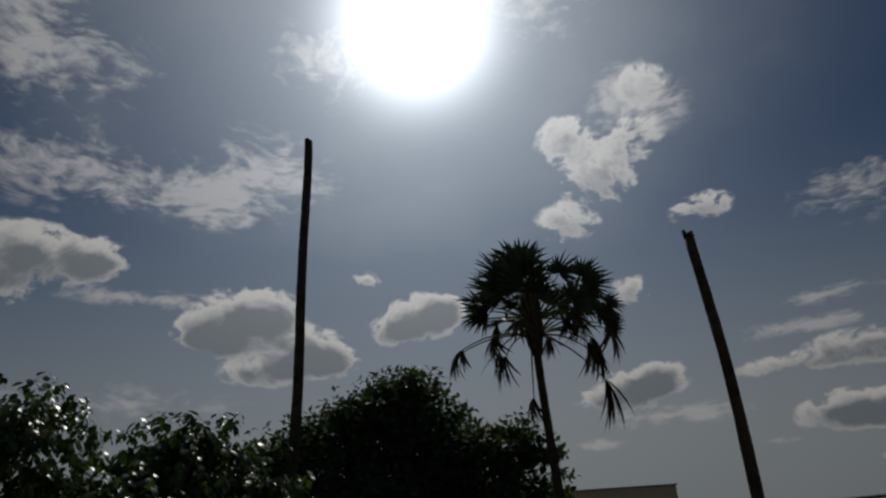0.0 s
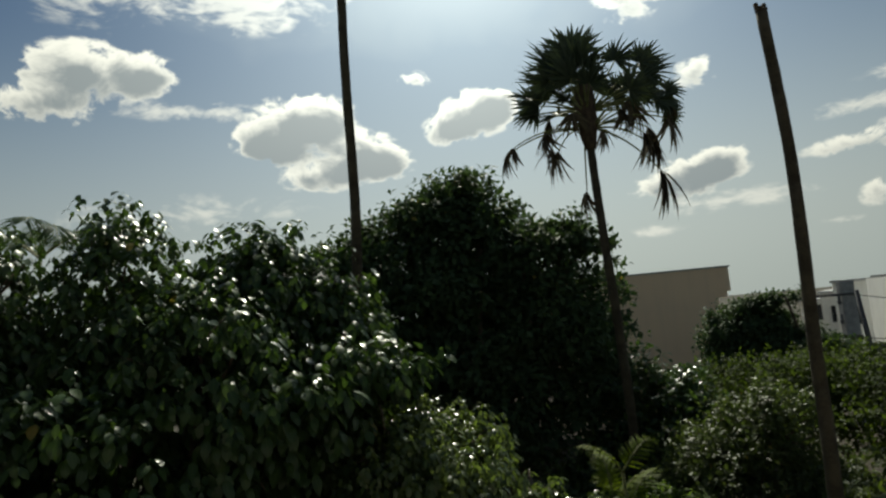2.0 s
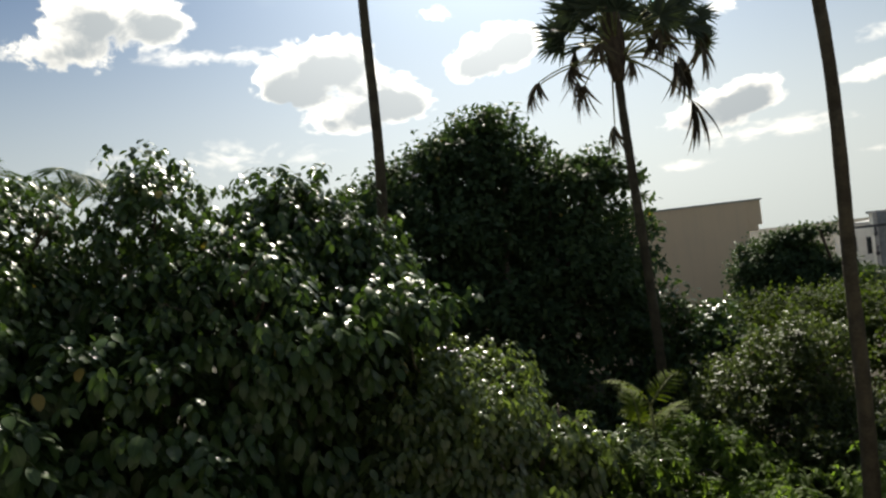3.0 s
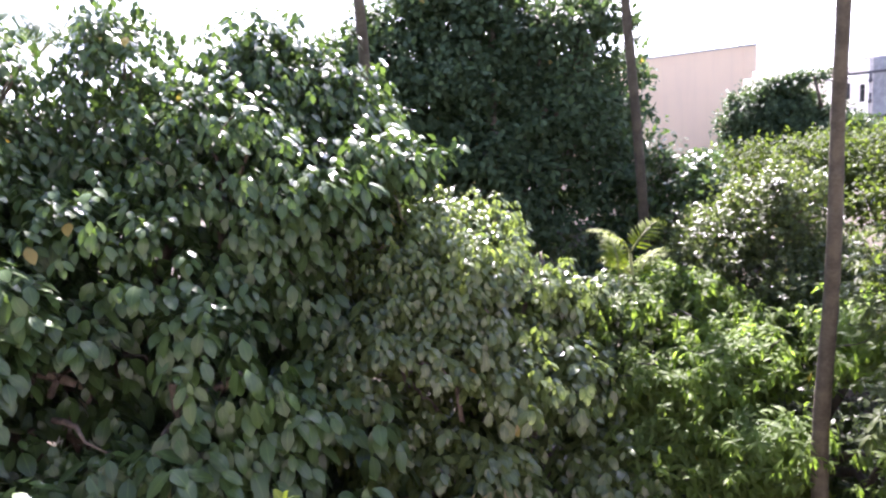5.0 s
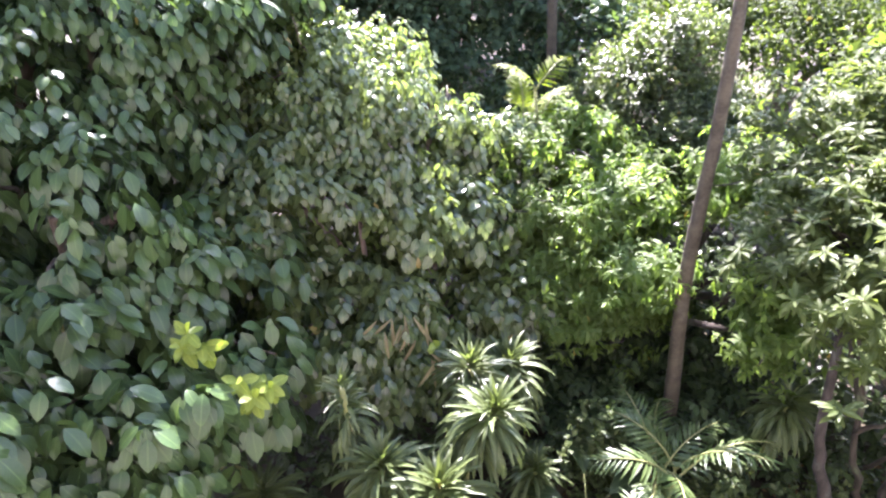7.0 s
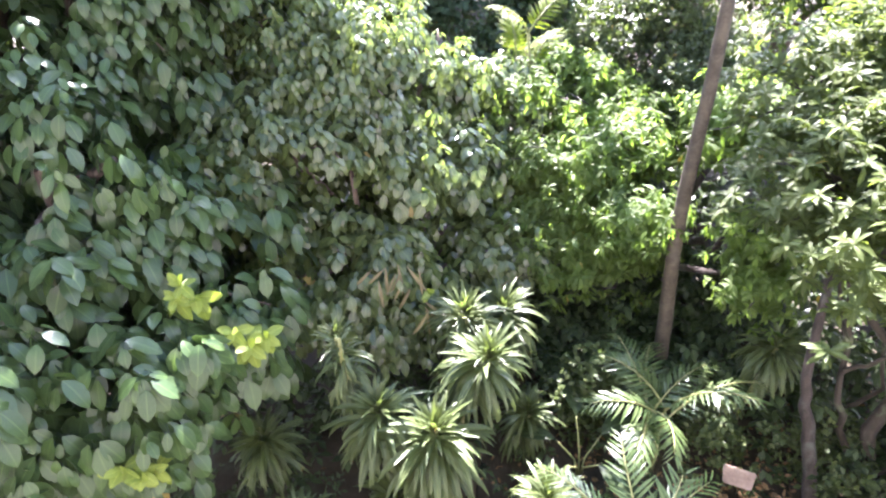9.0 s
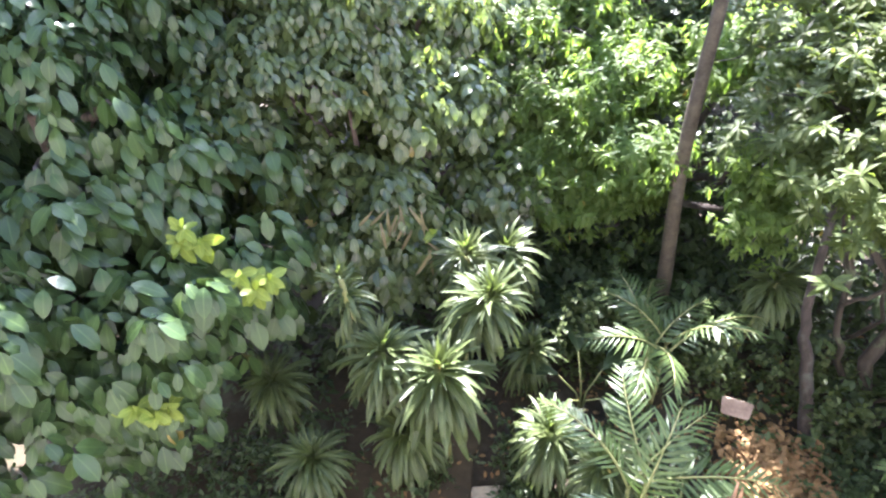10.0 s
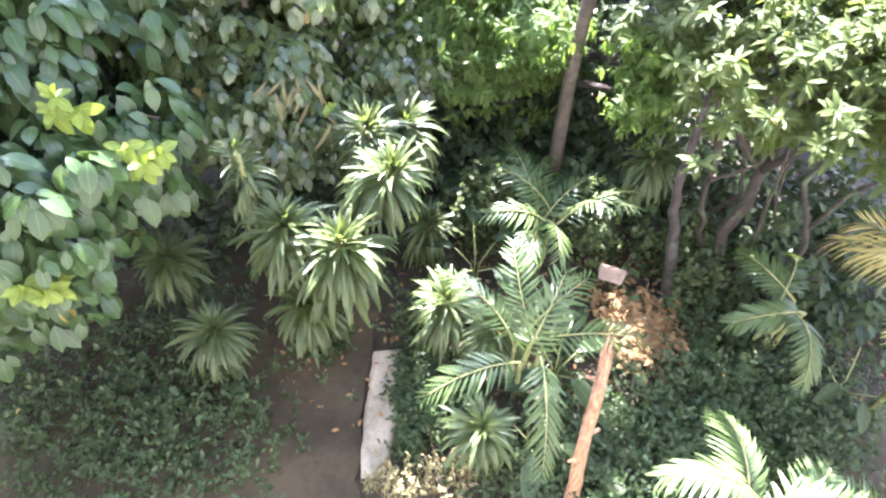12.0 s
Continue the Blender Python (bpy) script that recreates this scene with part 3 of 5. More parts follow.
def window(parent, x0, x1, z0, z1, depth=0.12, bars=1):
    w = part("window", mesh_of("window", *joined([
        box((x0, depth - 0.05, z0), (x0 + 0.06, depth + 0.03, z1)), box((x1 - 0.06, depth - 0.05, z0), (x1, depth + 0.03, z1)),
        box((x0 + 0.06, depth - 0.05, z0), (x1 - 0.06, depth + 0.03, z0 + 0.06)), box((x0 + 0.06, depth - 0.05, z1 - 0.06), (x1 - 0.06, depth + 0.03, z1)),
        *[box((x0 + (x1 - x0) * k / (bars + 1) - 0.025, depth - 0.04, z0 + 0.06), (x0 + (x1 - x0) * k / (bars + 1) + 0.025, depth + 0.02, z1 - 0.06)) for k in range(1, bars + 1)],
    ]), STEEL, False), parent)
    part("pane", mesh_of("pane", *box((x0 + 0.06, depth - 0.01, z0 + 0.06), (x1 - 0.06, depth - 0.004, z1 - 0.06)), GLASS, False), w, "dark window glass")
    return w


def peach_building():
    a = at(9.0, 29.5)
    root = thing("apartment_building", "blank peach-plastered side wall of a flat-roofed building", "building", (a[0] - 3.65, a[1], 0))
    root.rotation_euler.z = radians(-5)
    part("wall", mesh_of("wall", *box((-5.0, 0, 0), (7.75, 0.25, 7.0)), PEACH, False), root)
    part("side_wall", mesh_of("side_wall", *box((7.5, 0.25, 0), (7.75, 12.0, 7.0)), PEACH, False), root)
    part("back_wall", mesh_of("back_wall", *box((-5.0, 11.75, 0), (7.5, 12.0, 7.0)), PEACH, False), root)
    part("end_wall", mesh_of("end_wall", *box((-5.0, 0.25, 0), (-4.75, 11.75, 7.0)), PEACH, False), root)
    part("roof", mesh_of("roof", *box((-4.75, 0.25, 6.6), (7.5, 11.75, 6.8)), ROOFING, False), root)
    part("coping", mesh_of("coping", *box((-5.05, -0.06, 7.004), (8.36, 0.31, 7.07), 0.01), GREY, False), root, "grey cement coping")
    part("balcony", mesh_of("balcony", *joined([box((7.752, 0.02, 5.95), (8.3, 3.2, 7.0), 0.02), box((7.752, 0.04, 5.7), (8.15, 3.1, 5.948), 0.02)]), PEACH, False), root, "projecting peach roof box")


peach_building()


def white_houses():
    # near block: a corner with a pale flank and a front painted grey for its shade
    c = at(29.6, 34.0)
    near = thing("corner_house", "white plastered two-storey house with a rain-streaked flank wall", "house", (c[0], c[1], 0))
    near.rotation_euler.z = radians(-100)
    wall_face("flank_wall", -4.4, 0.0, 0, 5.95, 0.25, [], WHITE, near)
    part("front_wall", mesh_of("front_wall", *box((-0.25, 0.25, 0), (0.0, 9.0, 5.9)), GREY, False), near, "plastered front wall painted grey for its shade")
    part("back_wall", mesh_of("back_wall", *box((-4.4, 8.75, 0), (-0.25, 9.0, 5.9)), WHITE, False), near)
    part("end_wall", mesh_of("end_wall", *box((-4.4, 0.25, 0), (-4.15, 8.75, 5.9)), WHITE, False), near)
    roof_v = [(-4.5, 0.26, 5.96), (0.35, 0.26, 5.96), (0.35, 9.2, 6.3), (-4.5, 9.2, 6.3)]
    part("roof", mesh_of("roof", roof_v + [(x, y, z + 0.12) for x, y, z in roof_v], [(0, 3, 2, 1), (4, 5, 6, 7), (0, 1, 5, 4), (1, 2, 6, 5), (2, 3, 7, 6), (3, 0, 4, 7)], ROOFING, False), near, "dark corrugated roof sheet")
    part("eave", mesh_of("eave", *box((0.02, 0.2, 5.6), (1.3, 9.2, 5.72), 0.01), ROOFING, False), near)
    # the row behind it, stepping down
    for az, d, w, h in ((27.4, 41.0, 3.2, 5.85), (26.2, 44.0, 3.0, 5.25), (24.6, 48.0, 3.0, 4.75)):
        p = at(az, d)
        r = thing("row_house", "white plastered flat-roofed row house seen far off", "house", (p[0], p[1], 0), group="row houses")
        r.rotation_euler.z = radians(-30)
        holes = [(-w * 0.35, -w * 0.1, 3.5, 4.5)]
        wall_face("wall", -w / 2, w / 2, 0, h, 0.25, holes, WHITE, r)
        window(r, *holes[0])
        part("side_wall", mesh_of("side_wall", *joined([box((-w / 2, 0.25, 0), (-w / 2 + 0.25, 7, h)), box((w / 2 - 0.25, 0.25, 0), (w / 2, 7, h)), box((-w / 2 + 0.25, 6.75, 0), (w / 2 - 0.25, 7, h))]), WHITE, False), r)
        part("roof", mesh_of("roof", *box((-w / 2 - 0.1, -0.25, h + 0.004), (w / 2 + 0.1, 7.1, h + 0.14), 0.01), GREY, False), r)


white_houses()


def utility_pole():
    p = at(26.0, 31.0)
    pole = thing("utility_pole", "square grey concrete utility pole with crossarms and transformer cans", "utility pole", (p[0], p[1], 0))
    part("post", mesh_of("post", *joined([box((-0.28, -0.2, 0), (0.28, 0.2, 5.95), 0.03)]), POLE_MAT, False), pole)
    for z, l0, l1 in ((5.35, -1.7, 0.3), (3.6, -2.0, 0.3)):
        part("crossarm", mesh_of("crossarm", *box((l0, -0.28, z), (l1, -0.204, z + 0.1), 0.01), STEEL, False), pole, "dark steel crossarm")
    for a, b in (((-1.2, -0.24, 2.75), (-0.3, -0.24, 3.6)),):
        part("brace", mesh_of("brace", *tube([a, b], [0.035, 0.035], 6), STEEL), pole)
    for x, z in ((-1.2, 3.7), (-0.42, 5.0), (-0.42, 4.2)):
        part("insulator", mesh_of("insulator", *tube([(x, -0.24, z), (x, -0.24, z + 0.12), (x, -0.24, z + 0.16), (x, -0.24, z + 0.4)], [0.05, 0.09, 0.05, 0.06], 8), STEEL), pole)
    for x in (-0.55, 0.75):
        part("transformer", mesh_of("transformer", *tube([(x, -0.3, 2.4), (x, -0.3, 2.45), (x, -0.3, 3.2), (x, -0.3, 3.25)], [0.2, 0.24, 0.24, 0.18], 12), STEEL), pole, "dark transformer can")
    q = at(26.9, 30.0)
    lean = thing("timber_pole", "thin dark leaning timber pole", "pole", (q[0], q[1], 0))
    part("shaft", mesh_of("shaft", *tube([(0.25, 0, 0), (0.12, 0, 3), (-0.12, 0, 5.55)], [0.11, 0.1, 0.08], 8), STEEL), lean)
    part("bracket", mesh_of("bracket", *box((-0.2, -0.16, 3.05), (0.75, 0.14, 3.4), 0.02), STEEL, False), lean)
    # a sagging service wire
    for k, (z0, az, d, z1) in enumerate(((5.4, 42.0, 30.0, 4.6), (3.65, 44.0, 30.0, 3.4))):
        wire = thing("overhead_wire", "thin dark sagging overhead wire", "wire", (p[0], p[1], 0), group="overhead wires")
        e = at(az, d) - p
        pts = [(e[0] * t, e[1] * t - 0.24 * (1 - t), z0 + (z1 - z0) * t - 1.1 * t * (1 - t)) for t in np.linspace(0, 1, 14)]
        part("strand", mesh_of("strand", *tube(pts, [0.018] * 14, 5), STEEL), wire)


utility_pole()


def house_behind():
    """The house from whose upper floor the garden is seen: a plain wall behind the viewpoint."""
    w = new("wall_south", mesh_of("wall_south", *box((-9, -1.5, 0), (9, -1.2, 9)), DULL, False))
    tagged(w, "plain dull grey plaster house wall", "wall", kind="structure")


house_behind()


# ---- bare trunks and palms ----
def bare_trunk(az, dist, top, r0, r1, seed, sway):
    rng = np.random.default_rng(seed)
    p = at(az, dist)
    root = thing("palm_trunk", "tall bare grey palm trunk that lost its crown", "palm trunk", p, group="bare palm trunks")
    n = 60
    z = np.linspace(-0.1, top, n)
    pts, rad = [], []
    for i, h in enumerate(z):
        t = i / (n - 1)
        pts.append((sway * math.sin(t * 7.0 + seed) * 0.6 + sway * math.sin(t * 17 + seed * 2) * 0.25, 0.05 * math.sin(t * 5), h))
        rad.append((r1 + (r0 - r1) * (1 - t) ** 1.8) * (1 + 0.03 * rng.random() * (i % 2)) * (1.35 if i == 0 else 1.12 if i == 1 else 1.0))
    part("trunk", mesh_of("trunk", *tube(pts, rad, 14, True, 0.035, rng), BARK_PALM), root)
    # torn end
    end = np.array(pts[-1])
    shards = []
    for k in range(5):
        a = 6.28 * k / 5 + seed
        foot = end + np.array((math.cos(a), math.sin(a), -0.05)) * r1 * 0.55
        shards.append(tube([foot, foot + np.array((math.cos(a) * 0.015, math.sin(a) * 0.01, rng.uniform(0.02, 0.09)))], [r1 * 0.5, r1 * 0.4], 6))
    part("broken_top", mesh_of("broken_top", *joined(shards), FIBRE), root, "dark torn top end")
    return root


bare_trunk(23.5, 6.3, 8.5, 0.096, 0.049, 3, 0.06)
bare_trunk(-14.05, 9.5, 12.3, 0.12, 0.07, 8, 0.1)


def fan_blade(radius, spread, segs, rng, droop=0.35, gap=0.55, ruffle=0.1):
    """A fan leaf as leaf-blade rows: it opens along +y from the origin, its segments split towards the tips."""
    pos, dirs, nrm, size = [], [], [], []
    for k in range(segs):
        a = radians(-spread + 2 * spread * k / (segs - 1)) + rng.normal(0, 0.02)
        d = np.array((math.sin(a), math.cos(a), rng.normal(0, ruffle)))
        pos.append((0, 0, 0))
        dirs.append(d)
        nrm.append((rng.normal(0, 0.25), rng.normal(0, 0.1), 1.0))
        size.append(radius * (0.78 + 0.22 * math.cos(a * 0.8)) * rng.uniform(0.9, 1.06))
    return np.array(pos), np.array(dirs), np.array(nrm), np.array(size)


FAN_SEG = Leaf(6, 0.06, 0.03, 0.2, 0.62)


def fan_palm():
    rng = np.random.default_rng(21)
    D = 12.0
    p = at(8.55, D)
    root = thing("fan_palm", "tall fan palm with shaggy crown and drooping dead fronds", "palm tree", p)
    hub = np.array((0.0, 0.0, 9.45))
    n = 40
    zz = np.linspace(-0.1, hub[2] + 0.2, n)
    part("trunk", mesh_of("trunk", *tube([(0.09 * math.sin(h * 0.5), 0.03 * math.sin(h * 0.8), h) for h in zz], [0.102 - 0.03 * i / n + 0.004 * (i % 2) for i in range(n)], 12, True, 0.03, rng), BARK_PALM), root)
    x_hub = 0.09 * math.sin(hub[2] * 0.5)
    hub[0] = x_hub
    part("leaf_base", mesh_of("leaf_base", *tube([hub + (0, 0, h) for h in (-0.55, -0.3, 0.0, 0.3, 0.65, 0.9)], [0.1, 0.15, 0.19, 0.19, 0.15, 0.08], 12, True, 0.16, rng), FIBRE), root, "brown fibrous mass of old leaf bases")
    # where each fan opens: sideways, upward, depth, blade length, and whether it hangs dead
    fans = [
        (-0.33, 1.25, 0.2, 0.72, 0), (-0.55, 1.05, -0.3, 0.68, 0), (-0.15, 1.35, -0.1, 0.75, 0), (0.3, 0.9, 0.3, 0.58, 0), (0.52, 1.1, -0.2, 0.56, 0), (0.95, 0.75, -0.25, 0.66, 0), (1.15, 0.4, 0.15, 0.58, 0), (0.5, 0.6, 0.3, 0.66, 0), (0.9, 1.0, -0.2, 0.6, 0), (1.1, 0.72, 0.25, 0.46, 0),
        (0.92, 0.5, 0.1, 0.55, 0), (1.12, 0.26, -0.15, 0.6, 0), (-0.76, 0.55, 0.2, 0.7, 0), (-0.7, 0.88, 0.1, 0.66, 0), (-0.25, 0.75, -0.5, 0.66, 0),
        (0.1, 0.9, 0.5, 0.66, 0), (-0.85, 0.26, -0.15, 0.55, 0), (0.0, 0.55, -0.7, 0.6, 0), (-0.4, 0.5, 0.75, 0.62, 0), (-0.45, 0.9, 0.4, 0.66, 0), (-0.3, 1.3, 0.0, 0.66, 0),
        (-0.35, 0.35, -0.45, 0.5, 0), (-0.6, 0.75, -0.5, 0.62, 0), (-0.05, 1.0, -0.45, 0.68, 0),
        (-1.35, -0.35, 0.1, 0.62, 1), (-0.72, -0.15, -0.3, 0.66, 1), (-0.5, -0.35, 0.3, 0.85, 1), (-0.12, -1.2, 0.15, 0.75, 1), (0.98, -0.1, 0.2, 1.05, 1), (1.22, -0.1, -0.2, 0.8, 1),
        (1.08, -0.95, 0.1, 1.15, 1), (-0.25, 0.18, -0.3, 0.6, 1), (0.48, 0.15, -0.3, 0.62, 1), (0.8, 0.3, 0.2, 0.75, 1), (0.25, 0.0, 0.3, 0.6, 1), (-0.6, 0.25, 0.1, 0.65, 1), (0.65, 0.35, -0.1, 0.7, 1), (1.3, 0.3, 0.1, 0.6, 1),
        (0.68, 0.5, -0.25, 0.6, 0), (0.55, 0.78, 0.25, 0.58, 0), (1.3, 0.5, 0.0, 0.46, 0), (1.32, 0.08, 0.1, 0.42, 0), (-0.95, 0.62, -0.1, 0.5, 0), (0.82, -0.3, -0.2, 0.8, 1), (1.02, -0.45, 0.2, 0.7, 1), (-0.62, -0.3, 0.1, 0.7, 1), (-1.25, -0.3, -0.15, 0.5, 1),
    ]
    for x, z, y, span, dead in fans:
        end = np.array((x * 1.15, y * 1.1, z * 1.02 - 0.08))
        out = unit((x, y, 0.0001))
        stem_end = hub + end
        start = hub + np.array((out[0] * 0.1, out[1] * 0.1, 0.2 if not dead else -0.15))
        midp = (start + stem_end) / 2 + np.array((0, 0, 0.3 if dead else 0.08))
        t = np.linspace(0, 1, 7)[:, None]
        curve = (1 - t) ** 2 * start + 2 * t * (1 - t) * midp + t ** 2 * stem_end
        stem = part("petiole", mesh_of("petiole", *tube(curve, np.linspace(0.022, 0.011, 7), 6), STALK), root)
        if dead:
            pos, dirs, nrm, size = fan_blade(span * 0.92, rng.uniform(26, 58), 15, rng, ruffle=0.25)
            way = np.array((out[0] * 0.28, out[1] * 0.28, -1.0))
            face = np.array((out[0], out[1], 0.3)) + rng.normal(0, 0.4, 3)
            me = leaf_mesh("fan_leaf", [(FAN_SEG, pos, dirs, nrm, size)], LEAF_DRYFAN)
            lab = "dry drooping fan leaf"
        else:
            pos, dirs, nrm, size = fan_blade(span * (1.12 - 0.14 * abs(x)), 108, 23, rng, ruffle=0.14)
            way = unit(end + np.array((0, 0, 0.1 - 0.18 * abs(x)))) + rng.normal(0, 0.1, 3)
            face = np.array((0.0, -0.85, 0.5)) + rng.normal(0, 0.45, 3)
            me = leaf_mesh("fan_leaf", [(FAN_SEG, pos, dirs, nrm, size)], LEAF_FAN)
            lab = ""
        part("fan_leaf", me, stem, lab, turned(stem_end, way, face, 1.0))


fan_palm()


def pinnate_frond(length, pairs, leaflet, rise, arch, rng, droop=0.4, spread=52):
    """Rachis points and leaflet rows of a feather frond that leaves the origin along +y, rising at `rise` degrees and arching over."""
    n = 16
    pts, p, step = [], np.zeros(3), length / n
    for i in range(n + 1):
        pts.append(p.copy())
        a = radians(rise - arch * (i / n) ** 1.3)
        p = p + step * np.array((0, math.cos(a), math.sin(a)))
    pts = np.array(pts)
    pos, dirs, nrm, size = [], [], [], []
    for k in range(pairs):
        s = 0.16 + 0.84 * k / (pairs - 1)
        i = min(int(s * n), n - 1)
        q = pts[i] + (pts[i + 1] - pts[i]) * (s * n - i)
        tan = unit(pts[i + 1] - pts[i])
        up = np.cross((1, 0, 0), tan)
        for sgn in (-1, 1):
            a = radians(spread - 22 * s + rng.normal(0, 3))
            side = np.array((sgn, 0, 0))
            d = side * math.sin(a) + tan * math.cos(a) + up * 0.22 - np.array((0, 0, droop)) * rng.uniform(0.6, 1.2)
            pos.append(q)
            dirs.append(d)
            nrm.append(up - side * 0.35 + rng.normal(0, 0.08, 3))
            size.append(leaflet * (0.35 + 0.65 * math.sin(math.pi * min(1, 0.12 + 0.8 * s)) ** 0.7) * rng.uniform(0.92, 1.08))
    return pts, (np.array(pos), np.array(dirs), np.array(nrm), np.array(size))


LEAFLET = Leaf(4, 0.056, 0.012, 0.22, 0.7)
LEAFLET_THIN = Leaf(4, 0.02, 0.006, 0.3, 0.75)


def feather_palm(name, label, place, crown_z, fronds, seed, mat=None, stems=4, lean=0.12, group="", leaf=None):
    """Clump of cane stems under arching feather fronds. fronds: azimuth, rise, arch, length, leaflet, pairs."""
    rng = np.random.default_rng(seed)
    mat = mat or LEAF_FROND
    root = thing(name, label, "palm", place, group)
    tops = []
    for k in range(stems):
        a = 6.28 * k / max(stems, 1) + seed
        top = np.array((math.cos(a) * lean, math.sin(a) * lean, crown_z * rng.uniform(0.85, 1.0)))
        foot = np.array((math.cos(a) * lean * 0.5, math.sin(a) * lean * 0.5, -0.05))
        tops.append(top)
        part("stem", mesh_of("stem", *branch(foot, top, 0.032, 0.02, rng, 0, 5, 0.03, 7), STALK), root)
    for k, (az, rise, arch, length, leaflet, pairs) in enumerate(fronds):
        pts, rows = pinnate_frond(length, pairs, leaflet, rise, arch, rng)
        m = Matrix.Translation(tops[k % len(tops)]) @ Matrix.Rotation(radians(-az), 4, "Z") @ Matrix.Rotation(rng.normal(0, 0.25), 4, "Y")
        f = part("frond", leaf_mesh("frond", [(leaf or LEAFLET, *rows)], mat), root, matrix=m)
        part("rachis", mesh_of("rachis", *tube(pts, np.linspace(0.014, 0.004, len(pts)), 6), STALK), f)
    return root


# ---- trees ----
tree("mango_tree", "tall dense dark green dome-shaped mango tree", at(-4.5, 15.0), [
    lump(-4.6, 14.8, 6.3, 1.9, 2.0, 3.0), lump(-10.3, 14.4, 6.0, 1.6, 1.8, 2.7), lump(2.2, 14.6, 5.2, 2.0, 1.8, 2.9), lump(-6.0, 13.6, 3.2, 3.0, 1.8, 2.4),
    lump(4.9, 13.9, 4.0, 1.3, 1.3, 2.4), lump(-1.0, 14.2, 4.4, 2.4, 1.8, 3.2), lump(-12.5, 13.6, 3.8, 1.6, 1.5, 2.4), lump(-14.5, 14.2, 5.5, 1.3, 1.5, 2.7),
    lump(-5.0, 14.2, 8.6, 0.65, 0.8, 0.75), lump(-8.6, 13.8, 8.1, 0.6, 0.8, 0.6), lump(-2.4, 14.0, 7.7, 0.55, 0.7, 0.6), lump(4.6, 14.0, 7.6, 0.55, 0.6, 0.45), lump(6.8, 13.9, 7.2, 0.5, 0.5, 0.5), lump(1.5, 13.6, 7.2, 0.8, 0.7, 0.6),
    lump(-3.0, 13.0, 6.2, 0.7, 0.6, 0.6), lump(1.2, 12.9, 5.6, 0.8, 0.6, 0.6), lump(-8.0, 12.9, 6.4, 0.8, 0.6, 0.6), lump(4.0, 13.1, 5.2, 0.7, 0.6, 0.55), lump(-0.5, 12.7, 4.4, 0.8, 0.6, 0.6), lump(-5.5, 12.5, 4.9, 0.8, 0.6, 0.6)],
    FAR, LEAF_MANGO, 0.19, "spray", 1500, 8, 7, 0.4, 31, 0.28, twigs=120, gaps=0.3)

broad = tree("broadleaf_tree", "big tree with large drooping glossy dark green leaves", at(-40, 7.0), [
    lump(-50, 7.6, 5.4, 1.4, 1.6, 1.9), lump(-45.2, 7.9, 5.85, 0.9, 1.1, 1.7), lump(-33.6, 8.0, 5.9, 0.7, 1.0, 1.75), lump(-40, 7.9, 4.9, 0.7, 1.1, 1.75), lump(-53, 6.6, 4.0, 1.5, 1.3, 1.7), lump(-40, 6.8, 4.2, 1.5, 1.2, 1.7),
    # low back lumps at -33, -26 and -43 are added to block sun
    lump(-28, 7.2, 5.0, 1.2, 1.0, 1.7), lump(-29, 5.6, 2.55, 1.2, 0.95, 1.2), lump(-40, 5.1, 2.5, 1.3, 1.05, 1.3), lump(-51, 5.1, 2.7, 1.3, 1.1, 1.4), lump(-23.5, 6.2, 2.5, 0.9, 0.9, 1.1), lump(-33, 7.4, 3.0, 1.4, 0.8, 1.4), lump(-26, 7.4, 2.8, 1.2, 0.8, 1.4), lump(-43, 6.7, 2.6, 1.3, 0.8, 1.3), lump(-29.3, 5.3, 4.0, 0.3, 0.25, 0.08), lump(-45, 6.2, 3.9, 1.2, 0.9, 1.5), lump(-35, 5.9, 3.6, 0.9, 0.8, 1.1)],
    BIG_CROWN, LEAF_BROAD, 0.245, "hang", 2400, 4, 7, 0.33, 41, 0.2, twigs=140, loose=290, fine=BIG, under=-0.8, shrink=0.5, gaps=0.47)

tree("broadleaf_tree", "tree with large drooping dark green leaves behind the shrubs", at(-22, 8.9), [
    lump(-22.6, 8.5, 5.7, 0.75, 1.0, 1.75), lump(-17.4, 8.8, 5.3, 0.8, 1.0, 1.75), lump(-20.5, 7.6, 4.3, 1.3, 1.0, 1.6), lump(-14.2, 7.5, 5.5, 0.6, 0.4, 0.24), lump(-11.2, 7.4, 5.45, 0.35, 0.3, 0.16), lump(-21, 6.6, 5.3, 0.5, 0.4, 0.25)],
    BIG_CROWN, LEAF_BROAD, 0.22, "hang", 800, 5, 6, 0.36, 42, 0.16, twigs=80, shrink=0.28, gaps=0.3)

